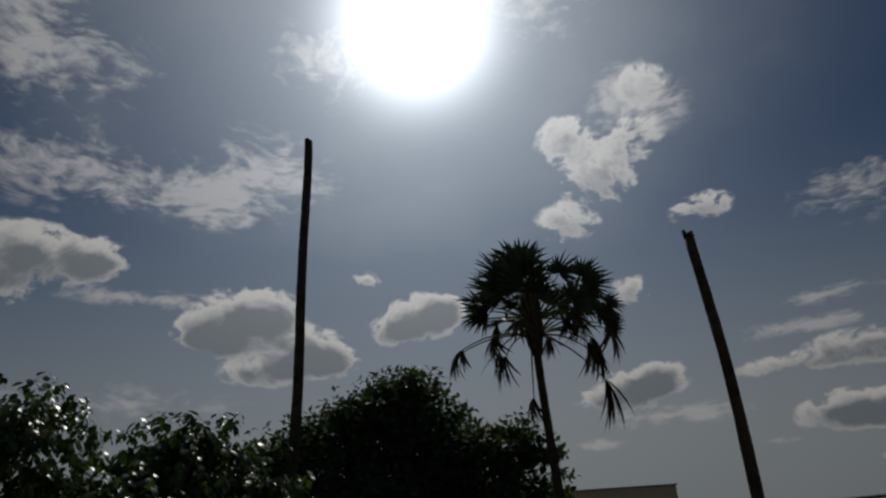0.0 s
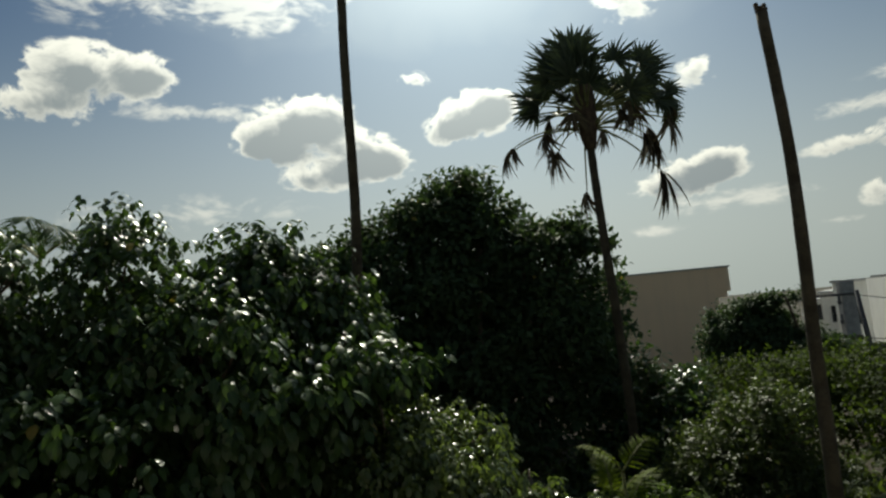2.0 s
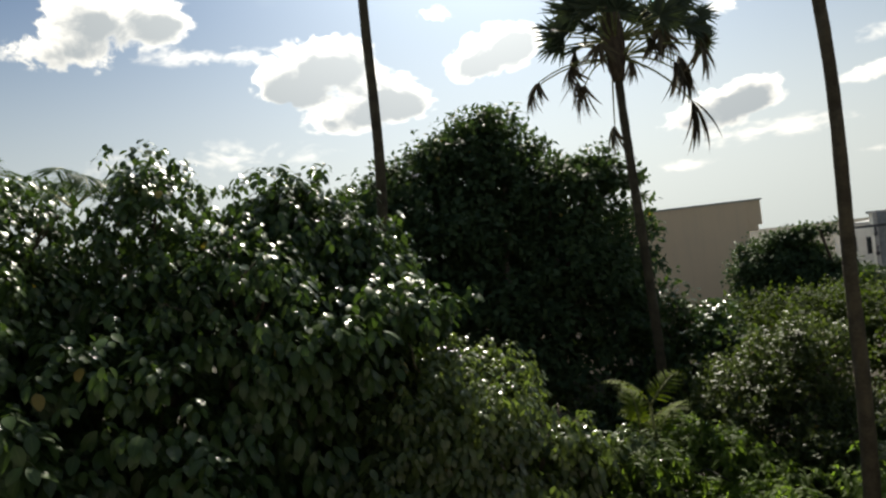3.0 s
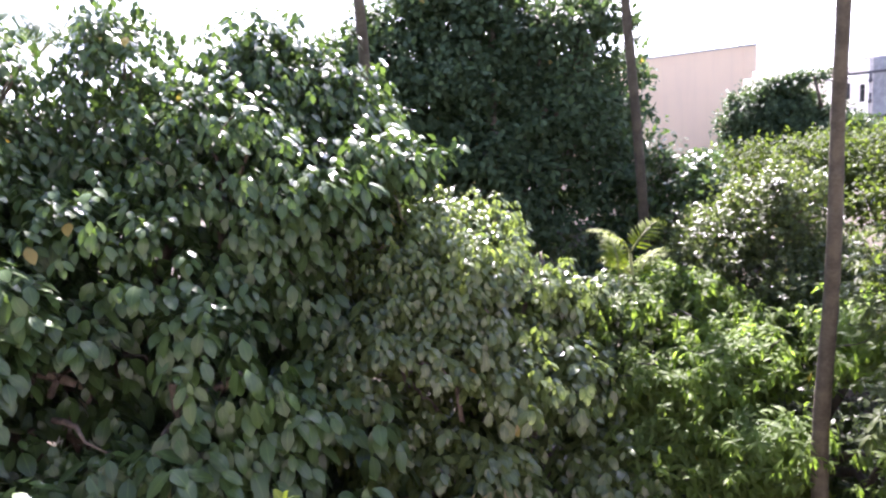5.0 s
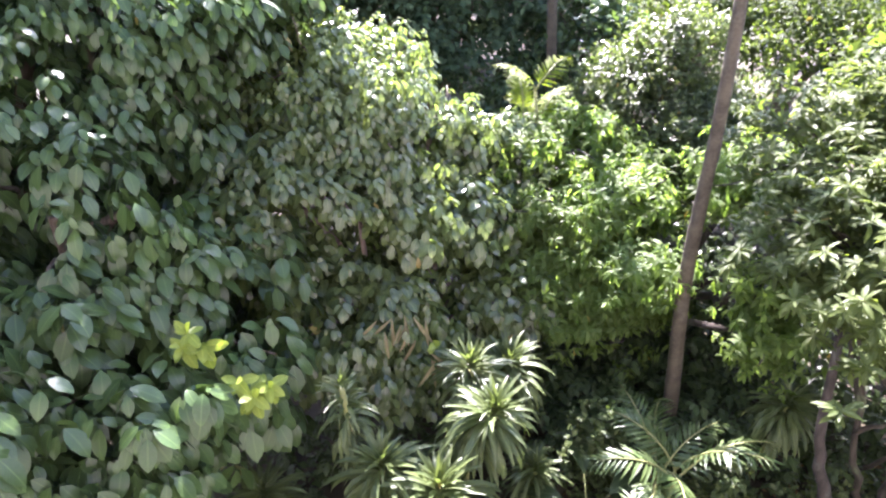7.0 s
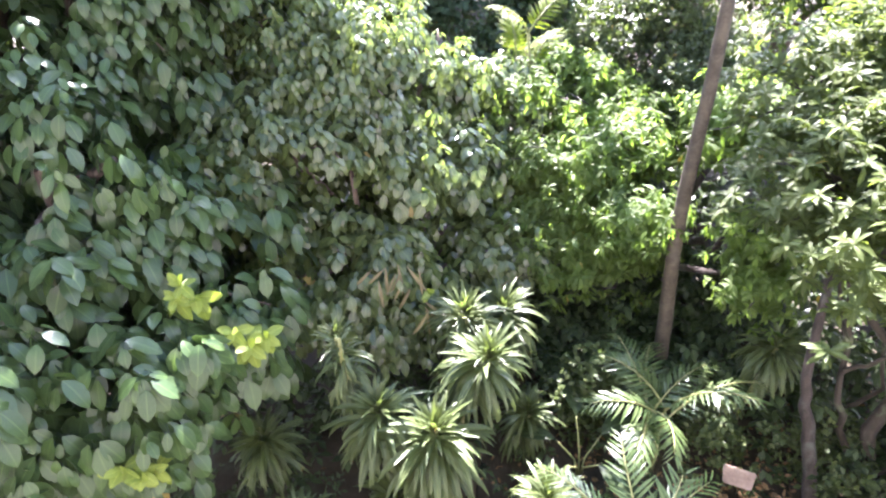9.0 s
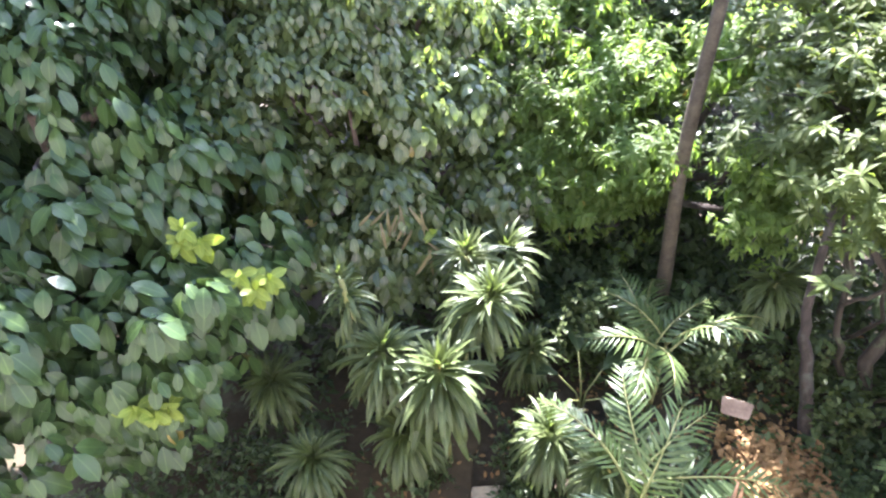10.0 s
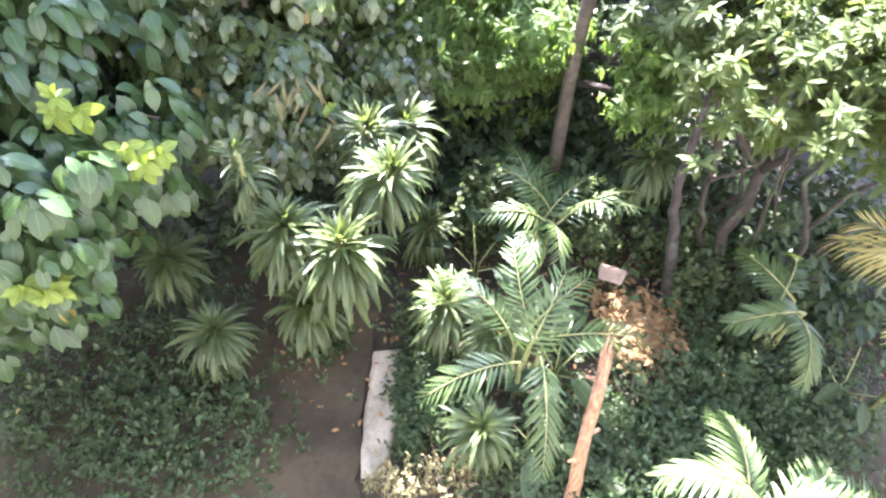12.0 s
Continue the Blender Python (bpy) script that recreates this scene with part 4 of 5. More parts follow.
mound = tree("mound_tree", "rounded bushy tree with medium sunlit green leaves", at(-9, 6.9), [
    lump(-11, 7.1, 4.1, 1.3, 0.9, 1.0), lump(-15, 6.6, 3.3, 1.1, 0.9, 0.9), lump(-6.8, 6.9, 3.85, 0.75, 0.8, 0.9), lump(-17, 7.3, 3.9, 0.9, 0.8, 0.9), lump(-9.5, 6.4, 2.9, 0.9, 0.8, 0.8),
    lump(-12, 6.0, 2.1, 1.0, 0.8, 0.8), lump(-8.5, 6.3, 2.3, 0.5, 0.6, 0.6), lump(4.5, 7.7, 2.0, 0.7, 0.7, 0.6), lump(-8, 7.6, 4.2, 0.8, 0.7, 0.8), lump(-9, 5.8, 1.5, 0.9, 0.6, 0.6), lump(-2.4, 6.3, 1.2, 0.5, 0.5, 0.5), lump(5, 6.7, 1.6, 0.6, 0.5, 0.5), lump(2.0, 7.4, 2.5, 0.6, 0.5, 0.4), lump(-4.4, 6.9, 3.2, 0.4, 0.4, 0.4), lump(1.5, 8.2, 3.05, 0.8, 0.6, 0.5), lump(6.0, 8.4, 3.0, 0.7, 0.6, 0.5), lump(4.2, 7.8, 2.35, 0.6, 0.5, 0.4), lump(0.3, 7.5, 2.4, 0.5, 0.5, 0.4),
    lump(-6.0, 8.2, 4.2, 0.55, 0.5, 0.65), lump(-1.4, 7.5, 3.5, 0.55, 0.6, 0.6), lump(0.3, 6.9, 2.7, 0.5, 0.5, 0.5), lump(-12.5, 7.9, 4.4, 0.6, 0.5, 0.5)],
    BIG_CROWN, LEAF_MOUND, 0.165, "hang", 2050, 4, 7, 0.3, 43, 0.12, twigs=100, under=-0.3, gaps=0.44, shrink=0.85)

tree("lance_leaf_tree", "small tree with drooping narrow yellow-green leaflets", at(18, 8.4), [
    lump(10, 8.6, 3.0, 1.1, 0.8, 0.5), lump(19.5, 8.3, 2.6, 1.1, 0.7, 0.45), lump(28, 7.8, 2.9, 0.9, 0.8, 0.5), lump(14.5, 8.5, 2.6, 1.0, 0.7, 0.45),
    lump(12, 7.4, 2.5, 1.0, 0.7, 0.4), lump(18.5, 7.4, 2.75, 0.8, 0.6, 0.4), lump(29.5, 6.8, 2.35, 0.6, 0.4, 0.4), lump(10.5, 6.8, 1.75, 0.7, 0.35, 0.45), lump(14.5, 6.6, 1.55, 0.55, 0.3, 0.4), lump(18.5, 7.1, 1.35, 0.5, 0.25, 0.4), lump(16.5, 6.7, 1.05, 0.45, 0.25, 0.35), lump(13.5, 7.5, 2.1, 0.8, 0.4, 0.5), lump(6.0, 7.5, 2.0, 0.6, 0.4, 0.45), lump(18.8, 6.6, 2.2, 0.5, 0.45, 0.38), lump(31, 6.5, 1.75, 0.4, 0.4, 0.28),
    lump(33.5, 6.7, 2.4, 0.45, 0.4, 0.35)],
    LANCE, LEAF_LANCE, 0.14, "lance", 1000, 7, 9, 0.35, 44, 0.11, BARK_SHADED, twigs=110, under=-0.45, gaps=0.36)

tree("small_leaf_tree", "airy tree with small grey-green leaves", at(18, 11.0), [
    lump(15.8, 10.0, 3.4, 0.8, 0.8, 0.9), lump(19.8, 10.1, 3.75, 0.8, 0.8, 0.9), lump(17.6, 9.5, 2.9, 1.1, 0.7, 0.9), lump(13.4, 9.7, 2.9, 0.6, 0.6, 0.8), lump(20.6, 9.3, 2.8, 0.8, 0.7, 0.8), lump(22.6, 10.2, 3.0, 0.7, 0.7, 0.8), lump(15.0, 9.0, 2.6, 0.7, 0.5, 0.6), lump(18.6, 8.9, 2.5, 0.7, 0.5, 0.6)],
    OVAL, LEAF_SMALL, 0.082, "spray", 820, 8, 8, 0.32, 45, 0.12, twigs=110, gaps=0.25)

tree("dark_shrub", "upright dark green shrub before the peach wall", at(11.8, 13.0), [
    lump(11.2, 12.9, 3.6, 0.7, 0.8, 1.3), lump(13.2, 12.9, 3.2, 0.8, 0.8, 1.6), lump(8.5, 12.6, 2.6, 0.9, 0.8, 1.3), lump(4.2, 12.1, 1.9, 1.0, 0.7, 1.3), lump(6.6, 12.3, 2.3, 0.8, 0.7, 1.2)],
    FAR, LEAF_BROAD, 0.15, "spray", 260, 7, 7, 0.34, 46, 0.09, category="shrub")

tree("canopy_tree", "low spreading bright green tree canopy", at(27, 14.5), [
    lump(19, 15.0, 3.5, 1.8, 1.6, 1.0), lump(25.5, 14.6, 3.75, 2.0, 1.7, 1.0), lump(32, 13.6, 3.65, 2.0, 1.7, 1.0), lump(39, 13.0, 3.5, 2.0, 1.7, 1.1)],
    FAR, LEAF_CANOPY, 0.11, "spray", 900, 8, 7, 0.38, 47, 0.14, twigs=110)

tree("spreading_tree", "dark spreading tree with one long level bough", at(20.0, 24.0), [
    lump(18.2, 24, 4.0, 1.2, 1.3, 1.2), lump(19.9, 24, 4.3, 1.3, 1.2, 1.15), lump(22.0, 24, 3.7, 1.4, 1.2, 1.05), lump(24.0, 24, 3.3, 1.2, 1.2, 0.95), lump(17.2, 24, 2.8, 1.1, 1.2, 1.2), lump(17.3, 23.8, 4.5, 0.8, 0.8, 0.9), lump(21.0, 24, 2.8, 2.2, 1.4, 1.4),
    lump(18.8, 23.6, 5.4, 0.7, 0.5, 0.22), lump(20.3, 23.6, 5.5, 0.6, 0.4, 0.16), lump(21.9, 23.6, 5.6, 0.7, 0.4, 0.13)],
    FAR, LEAF_MANGO, 0.17, "spray", 860, 8, 7, 0.32, 48, 0.2)

tree("shade_tree", "leafy green tree standing behind the frangipani", at(44, 9.6), [
    lump(36, 9.7, 3.3, 1.3, 1.0, 1.1), lump(43, 9.3, 3.5, 1.4, 1.0, 1.2), lump(50.5, 8.9, 3.5, 1.4, 1.0, 1.3), lump(40, 8.8, 2.2, 1.3, 0.8, 1.0), lump(49, 8.2, 2.3, 1.3, 0.8, 1.1)],
    FAR, LEAF_CANOPY, 0.16, "spray", 420, 7, 7, 0.38, 50, 0.13, twigs=90)

frangipani = tree("frangipani_tree", "frangipani with pale twisted branches and rosettes of long leaves", at(44.5, 5.9), [
    lump(37, 6.0, 3.2, 1.0, 0.9, 0.75), lump(45, 5.4, 3.1, 1.0, 0.9, 0.8), lump(53, 5.6, 3.1, 1.1, 0.9, 0.9), lump(34, 7.4, 3.6, 1.2, 1.0, 0.8), lump(43, 7.2, 3.7, 1.3, 1.1, 0.8), lump(49, 6.4, 3.5, 1.0, 0.9, 0.7)],
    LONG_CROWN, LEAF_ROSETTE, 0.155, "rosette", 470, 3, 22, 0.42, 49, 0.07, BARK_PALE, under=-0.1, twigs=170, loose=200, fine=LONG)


def twisted_limbs():
    """Bare crooked limbs below the frangipani's leaves."""
    rng = np.random.default_rng(140)
    o = np.array(frangipani.location)
    # rows of bearing, distance, height
    runs = [
        [(45.0, 5.9, 0.0), (42.0, 5.9, 0.7), (40.2, 5.9, 1.2), (39.6, 6.0, 1.7), (37.5, 6.0, 2.5)], [(39.8, 5.9, 1.4), (41.5, 5.9, 1.6), (44.0, 6.0, 2.0), (47.0, 6.0, 2.6)],
        [(53.0, 6.1, 0.0), (52.0, 6.0, 0.7), (50.5, 6.0, 1.3), (48.0, 6.0, 1.8), (48.5, 6.1, 2.7)], [(50.5, 6.0, 1.3), (51.5, 5.9, 2.0), (54.0, 5.8, 2.6)],
        [(49.0, 6.2, 0.0), (50.0, 6.0, 0.5), (52.5, 5.9, 0.75), (54.5, 5.8, 1.0)], [(45.0, 5.9, 0.2), (47.5, 5.9, 0.6), (46.5, 5.9, 1.2), (45.0, 5.8, 2.3)],
        [(39.6, 6.0, 1.7), (38.0, 6.1, 2.0), (36.0, 6.2, 2.6)], [(41.0, 6.3, 0.6), (43.5, 6.3, 1.1), (42.0, 6.2, 1.7), (40.5, 6.0, 2.7)], [(44.0, 6.0, 2.0), (43.0, 6.0, 2.3), (42.5, 5.8, 2.9)],
        [(52.0, 6.0, 0.7), (48.5, 6.1, 0.9), (46.5, 6.3, 1.3), (45.5, 6.4, 2.2)],
        [(42.4, 5.25, 0.0), (40.8, 5.3, 0.55), (38.7, 5.35, 1.1), (37.0, 5.4, 1.6), (36.4, 5.7, 2.6)], [(42.0, 5.3, 0.15), (45.5, 5.6, 0.12), (49.0, 6.1, 0.3), (52.5, 6.4, 0.75), (54.0, 6.5, 1.3)],
    ]
    for k, run in enumerate(runs):
        pts = np.array([at(*r) for r in run]) - o
        fine = []
        for a, b in zip(pts, pts[1:]):
            fine += [a + (b - a) * t + rng.normal(0, 0.018, 3) for t in (0, 0.33, 0.66)]
        fine.append(pts[-1])
        thick = 0.075 if run[0][1] == 5.25 else 0.06 if run[0][1] == 5.3 else 0.042 if run[0][2] == 0.0 else 0.026
        part("limb", mesh_of("limb", *tube(fine, np.linspace(thick, thick * 0.5, len(fine)), 8, True, 0.08, rng), BARK_SHADED if thick > 0.05 else BARK_PALE), frangipani)


twisted_limbs()


# ---- strap-leaved plants ----
def strap(bend, width=0.056, segs=9):
    """A long blade, 1 along its arc, that leaves the origin along y and bends down by `bend` degrees in all."""
    blade = Leaf(segs, width, 0.03, 0.0, 0.8)
    t = blade.uvs[:, 1]
    fine = np.linspace(0, 1, 101)
    turn = -np.radians(bend) * fine ** 1.15
    ys = np.concatenate([[0], np.cumsum(np.cos(turn[:-1]))]) / 100
    zs = np.concatenate([[0], np.cumsum(np.sin(turn[:-1]))]) / 100
    lift = blade.verts[:, 2].copy()
    a = np.interp(t, fine, turn)
    half = width * np.clip(t / 0.3, 0.3, 1) * np.clip((1 - t) / 0.45, 0, 1) ** 0.7
    blade.verts[:, 0] = np.sign(blade.verts[:, 0]) * half * (1 + 0.05 * np.sin(t * 19))
    blade.verts[:, 1] = np.interp(t, fine, ys) - lift * np.sin(a)
    blade.verts[:, 2] = np.interp(t, fine, zs) + lift * np.cos(a)
    return blade


STRAPS = [single_leaf("leaf", strap(bend), LEAF_STRAP) for bend in (35, 75, 105, 115, 100, 70)]


def dracaena(place, z, radius, seed, foot=None, count=200, mop=0.45):
    """A leaning ringed cane under a long mop of broad strap leaves, the lower ones hanging."""
    rng = np.random.default_rng(seed)
    head = np.array((place[0], place[1], z))
    base = np.array(foot if foot is not None else (place[0] + rng.uniform(-0.25, 0.15), place[1] + rng.uniform(0.0, 0.3), 0))
    root = thing("dracaena", "corn plant cane with a mop of arching strap leaves", "plant", base, group="corn plants")
    top = head - base
    n = 14
    pts = [top * k + np.array((0, 0, 0.06 * math.sin(math.pi * k))) for k in np.linspace(0, 1, n)]
    part("cane", mesh_of("cane", *tube(pts, [0.026 + 0.003 * (i % 2) for i in range(n)], 8), STALK), root)
    drop = min(mop, 0.5 * z) / np.linalg.norm(top)
    for k in range(count):
        s = k / count
        a = k * 2.39996 + rng.normal(0, 0.4)
        lift = radians(84 - 100 * s ** 0.7 + rng.normal(0, 12))
        d = np.array((math.cos(a) * math.cos(lift), math.sin(a) * math.cos(lift), math.sin(lift)))
        nrm = np.array((-math.cos(a) * math.sin(lift), -math.sin(a) * math.sin(lift), math.cos(lift))) + rng.normal(0, 0.1, 3)
        size = radius * (0.62 + 0.48 * min(1.0, s * 3)) * rng.uniform(0.65, 1.2)
        kind = min(5, max(0, int(s * 6 + rng.normal(0, 0.5))))
        part("leaf", STRAPS[kind], root, matrix=turned(top * (1 - drop * s ** 1.2) + np.array((0, 0, 0.05)), d, nrm, size))
    return root


# bearing, distance, height of the growing tip, leaf length
HEADS = [
    (5.6, 5.46, 1.6, 0.5), (1.3, 4.8, 2.1, 0.42), (-3.1, 3.66, 1.75, 0.54), (-10.1, 3.9, 1.85, 0.46), (12.3, 3.65, 0.85, 0.48), (-22.8, 3.79, 0.8, 0.42), (20.1, 3.46, 0.8, 0.42),
    (22.4, 2.47, 0.7, 0.4), (34.1, 5.92, 1.4, 0.4), (-9.3, 3.76, 0.8, 0.46), (-24.6, 4.73, 1.0, 0.42), (9.0, 4.84, 0.7, 0.38), (-5.5, 4.6, 0.95, 0.45),
]
for i, (az, dist, z, r) in enumerate(HEADS):
    dracaena(at(az, dist), z, r, 60 + i)
# a taller, thin cane hung with old leaves
dracaena(at(-13.5, 4.2), 2.54, 0.3, 79, count=120, mop=0.85)
# the long cane that leans out over the path
dracaena(at(4.3, 4.12), 2.15, 0.46, 80, foot=at(-9.0, 4.9), mop=0.5)


def withered_leaves():
    """Pale dead straps and one bright tuft caught in the foliage."""
    rng = np.random.default_rng(150)
    dead = single_leaf("dead_leaf", strap(55, 0.05), LEAF_STRAW)
    fresh = single_leaf("young_leaf", MID, LEAF_YOUNG)
    o = np.array(mound.location)
    for az, dist, z, count in ((-7.7, 5.2, 2.42, 4), (-5.6, 5.2, 2.42, 4), (-4.2, 5.2, 2.36, 3), (-2.8, 5.0, 2.15, 4)):
        for k in range(count):
            d = np.array((rng.normal(0, 0.35), -0.35, -0.55))
            part("dead_leaf", dead, mound, "pale withered strap leaf", turned(at(az, dist, z) - o + rng.normal(0, 0.05, 3), d, (0.1, -0.8, 0.4), rng.uniform(0.26, 0.4)))
    for k in range(7):
        d = np.array((rng.normal(0, 0.6), -0.5 + rng.normal(0, 0.3), rng.normal(-0.1, 0.4)))
        part("young_leaf", fresh, mound, "fresh yellow-green leaf", turned(at(-2.3, 5.1, 2.2) - o + rng.normal(0, 0.03, 3), d, (rng.normal(0, 0.3), -0.6, 0.7), rng.uniform(0.09, 0.15)))


withered_leaves()


# ---- feather palms ----
def ring(start, stop, count, rise, arch, length, leaflet, pairs, rng):
    return [(start + (stop - start) * k / max(count - 1, 1) + rng.normal(0, 8), rise + rng.normal(0, 8), arch + rng.normal(0, 10), length * rng.uniform(0.85, 1.1), leaflet, pairs) for k in range(count)]


rng_palm = np.random.default_rng(77)
feather_palm("areca_palm", "areca palm clump with arching feather fronds", at(26.5, 3.3), 0.95, [
    (8, 62, 55, 1.0, 0.3, 16), (-48, 62, 90, 1.15, 0.28, 17), (-108, 40, 75, 1.1, 0.32, 16), (190, 20, 70, 1.15, 0.32, 17), (100, 38, 65, 1.1, 0.32, 16), (62, 60, 60, 1.0, 0.3, 16),
    (30, 78, 40, 1.05, 0.3, 15)], 1, group="areca palms")
feather_palm("areca_palm", "areca palm clump with arching feather fronds", at(24.2, 5.05), 0.85, ring(20, 350, 9, 58, 70, 1.1, 0.29, 16, rng_palm), 2, group="areca palms")
feather_palm("areca_palm", "sunlit areca palm with broad feather fronds", at(69, 2.9), 1.6, ring(10, 270, 8, 45, 75, 0.8, 0.32, 26, rng_palm), 3, group="areca palms")
feather_palm("areca_palm", "shaded areca palm with hanging feather fronds", at(54, 5.2), 1.1, ring(200, 400, 4, 40, 85, 0.9, 0.27, 24, rng_palm), 4, group="areca palms")
feather_palm("young_palm", "young palm with bright yellow-green fronds among shrubs", at(7.4, 8.6), 3.95, ring(-110, 100, 7, 68, 62, 0.62, 0.25, 18, rng_palm), 5, LEAF_SPROUT)
feather_palm("coconut_palm", "coconut palm crown with arching fronds behind the trees", at(-39.4, 9.6), 7.75, ring(0, 330, 9, 45, 85, 1.5, 0.5, 34, rng_palm), 6, LEAF_BROAD, 1, 0.02, leaf=LEAFLET_THIN)
feather_palm("golden_palm", "palm with stiff golden sunlit fronds", at(66.0, 5.5), 2.2, ring(225, 340, 9, 35, 55, 1.25, 0.45, 26, rng_palm), 7, LEAF_GOLD, 2, leaf=LEAFLET_THIN)


# ---- ground things ----
def stump():
    rng = np.random.default_rng(90)
    root = thing("dead_trunk", "broken reddish dead tree trunk without bark, splintered top", "dead trunk", (1.68, 1.62, 0))
    top = np.array((0.12, 0.68, 1.9))
    n = 16
    pts = [top * t + np.array((0.008 * math.sin(t * 9), 0.008 * math.sin(t * 6), 0)) for t in np.linspace(-0.03, 1, n)]
    part("shaft", mesh_of("shaft", *tube(pts, np.linspace(0.068, 0.047, n), 12, True, 0.09, rng), DEADWOOD), root)
    for k in range(4):
        a = k * 1.7
        foot = top + np.array((math.cos(a) * 0.024, math.sin(a) * 0.024, -0.05))
        part("splinter", mesh_of("splinter", *tube([foot, foot + np.array((0.0, 0.02, rng.uniform(0.1, 0.2)))], [0.022, 0.006], 5), DEADWOOD), root)
    for t, a in ((0.85, 2.6), (0.55, 0.4), (0.4, 3.4)):
        foot = top * t
        part("knot", mesh_of("knot", *tube([foot, foot + np.array((math.cos(a) * 0.13, math.sin(a) * 0.06, 0.04))], [0.026, 0.014], 6), DEADWOOD), root)


stump()


def slab_stone():
    rng = np.random.default_rng(91)
    p = at(34.4, 5.0)
    v, f = box((-0.145, -0.08, 0), (0.145, 0.1, 0.05), 0.012)
    v = [(x * (1 + 0.25 * y / 0.12 * 0.4), y, z + 0.05 * x) for x, y, z in v]
    ob = new("stone", mesh_of("stone", v, f, STONE, False))
    ob.matrix_basis = Matrix.Translation((p[0], p[1], 0.36)) @ Matrix.Rotation(-0.45, 4, "Z") @ Matrix.Rotation(0.88, 4, "X")
    tagged(ob, "pale broken slab of stone in the undergrowth", "stone")


slab_stone()


def scatter(name, label, category, centre, spread, count, leaf, mat, length, seed, z=(0.0, 0.06), style="flat"):
    """Fallen leaves or low plants over a patch of ground."""
    rng = np.random.default_rng(seed)
    c = np.asarray(centre, float)
    xy = c[:2] + rng.normal(size=(count, 2)) * np.asarray(spread)
    xy = xy[xy[:, 1] > 0.2]
    count = len(xy)
    p = np.column_stack([xy, rng.uniform(*z, count)])
    a = rng.uniform(0, 6.28, count)
    d = np.column_stack([np.cos(a), np.sin(a), rng.normal(0, 0.25, count)])
    nrm = np.column_stack([rng.normal(0, 0.5, (count, 2)), np.ones(count)])
    ob = new(name, leaf_mesh(name, [(leaf, p, d, nrm, length * rng.uniform(0.6, 1.3, count))], mat))
    return tagged(ob, label, category, kind="stuff")


scatter("leaf_litter", "brown dry fallen leaves over the soil", "leaf litter", (3.0, 3.7), (1.7, 0.9), 1700, MID, LEAF_DRY, 0.07, 101, (0.06, 0.12))
scatter("leaf_heap", "heap of sunlit brown dead leaves", "leaf litter", at(41.0, 4.6), (0.2, 0.24), 1900, MID, LEAF_DRY, 0.1, 102, (0.05, 0.3))


def undergrowth(name, label, patches, leaf, mat, length, seed, per=6, style="spray", category="undergrowth"):
    rng = np.random.default_rng(seed)
    rows = []
    for az, dist, rx, ry, h, count in patches:
        c = at(az, dist)
        xy = c[:2] + rng.normal(size=(count, 2)) * (rx, ry) * 0.6
        pts = np.column_stack([xy, h * np.abs(rng.uniform(0.15, 1.0, count)) * (0.6 + 0.5 * rng.random(count))])
        pts = pts[pts[:, 1] > 0.3]
        outs = unit(np.column_stack([rng.normal(0, 0.5, (len(pts), 2)), np.ones(len(pts))]))
        rows.append((leaf, *grow(pts, outs, per, style, length, rng)))
    ob = new(name, leaf_mesh(name, rows, mat))
    return tagged(ob, label, category, kind="stuff")


undergrowth("ground_cover", "low leafy ground cover plants in shade", [
    (45, 3.0, 0.9, 0.7, 0.5, 420), (55, 3.6, 0.9, 0.7, 0.6, 420), (38, 2.6, 0.7, 0.6, 0.45, 260), (60, 2.4, 0.8, 0.6, 0.5, 300), (52, 4.2, 0.6, 0.5, 0.5, 260), (60, 4.9, 0.7, 0.6, 0.7, 320),
    (-40, 3.4, 0.9, 0.6, 0.6, 150), (-26, 3.5, 0.6, 0.35, 0.5, 90), (-36, 4.0, 0.9, 0.35, 0.6, 150), (-8, 3.7, 0.25, 0.2, 0.45, 60), (14, 2.9, 0.3, 0.4, 0.5, 160), (9, 3.3, 0.18, 0.45, 0.45, 150), (6.0, 2.95, 0.1, 0.4, 0.32, 180), (7.5, 2.5, 0.1, 0.2, 0.35, 90), (9, 3.9, 0.25, 0.5, 0.5, 110), (-45, 5.5, 2.0, 1.2, 0.7, 300),
    (28, 4.0, 0.5, 0.4, 0.45, 160), (-30, 3.0, 0.8, 0.5, 0.35, 110), (53, 4.9, 0.7, 0.5, 0.5, 260), (61, 5.3, 0.7, 0.6, 0.5, 240), (65, 4.6, 0.6, 0.5, 0.4, 200), (49, 5.0, 0.5, 0.4, 0.4, 160),
    (-46, 4.4, 0.8, 0.6, 0.7, 180), (-48, 3.4, 0.8, 0.6, 0.5, 130), (-30, 4.6, 0.9, 0.4, 0.6, 180)], OVAL, LEAF_COVER, 0.075, 111, 9)
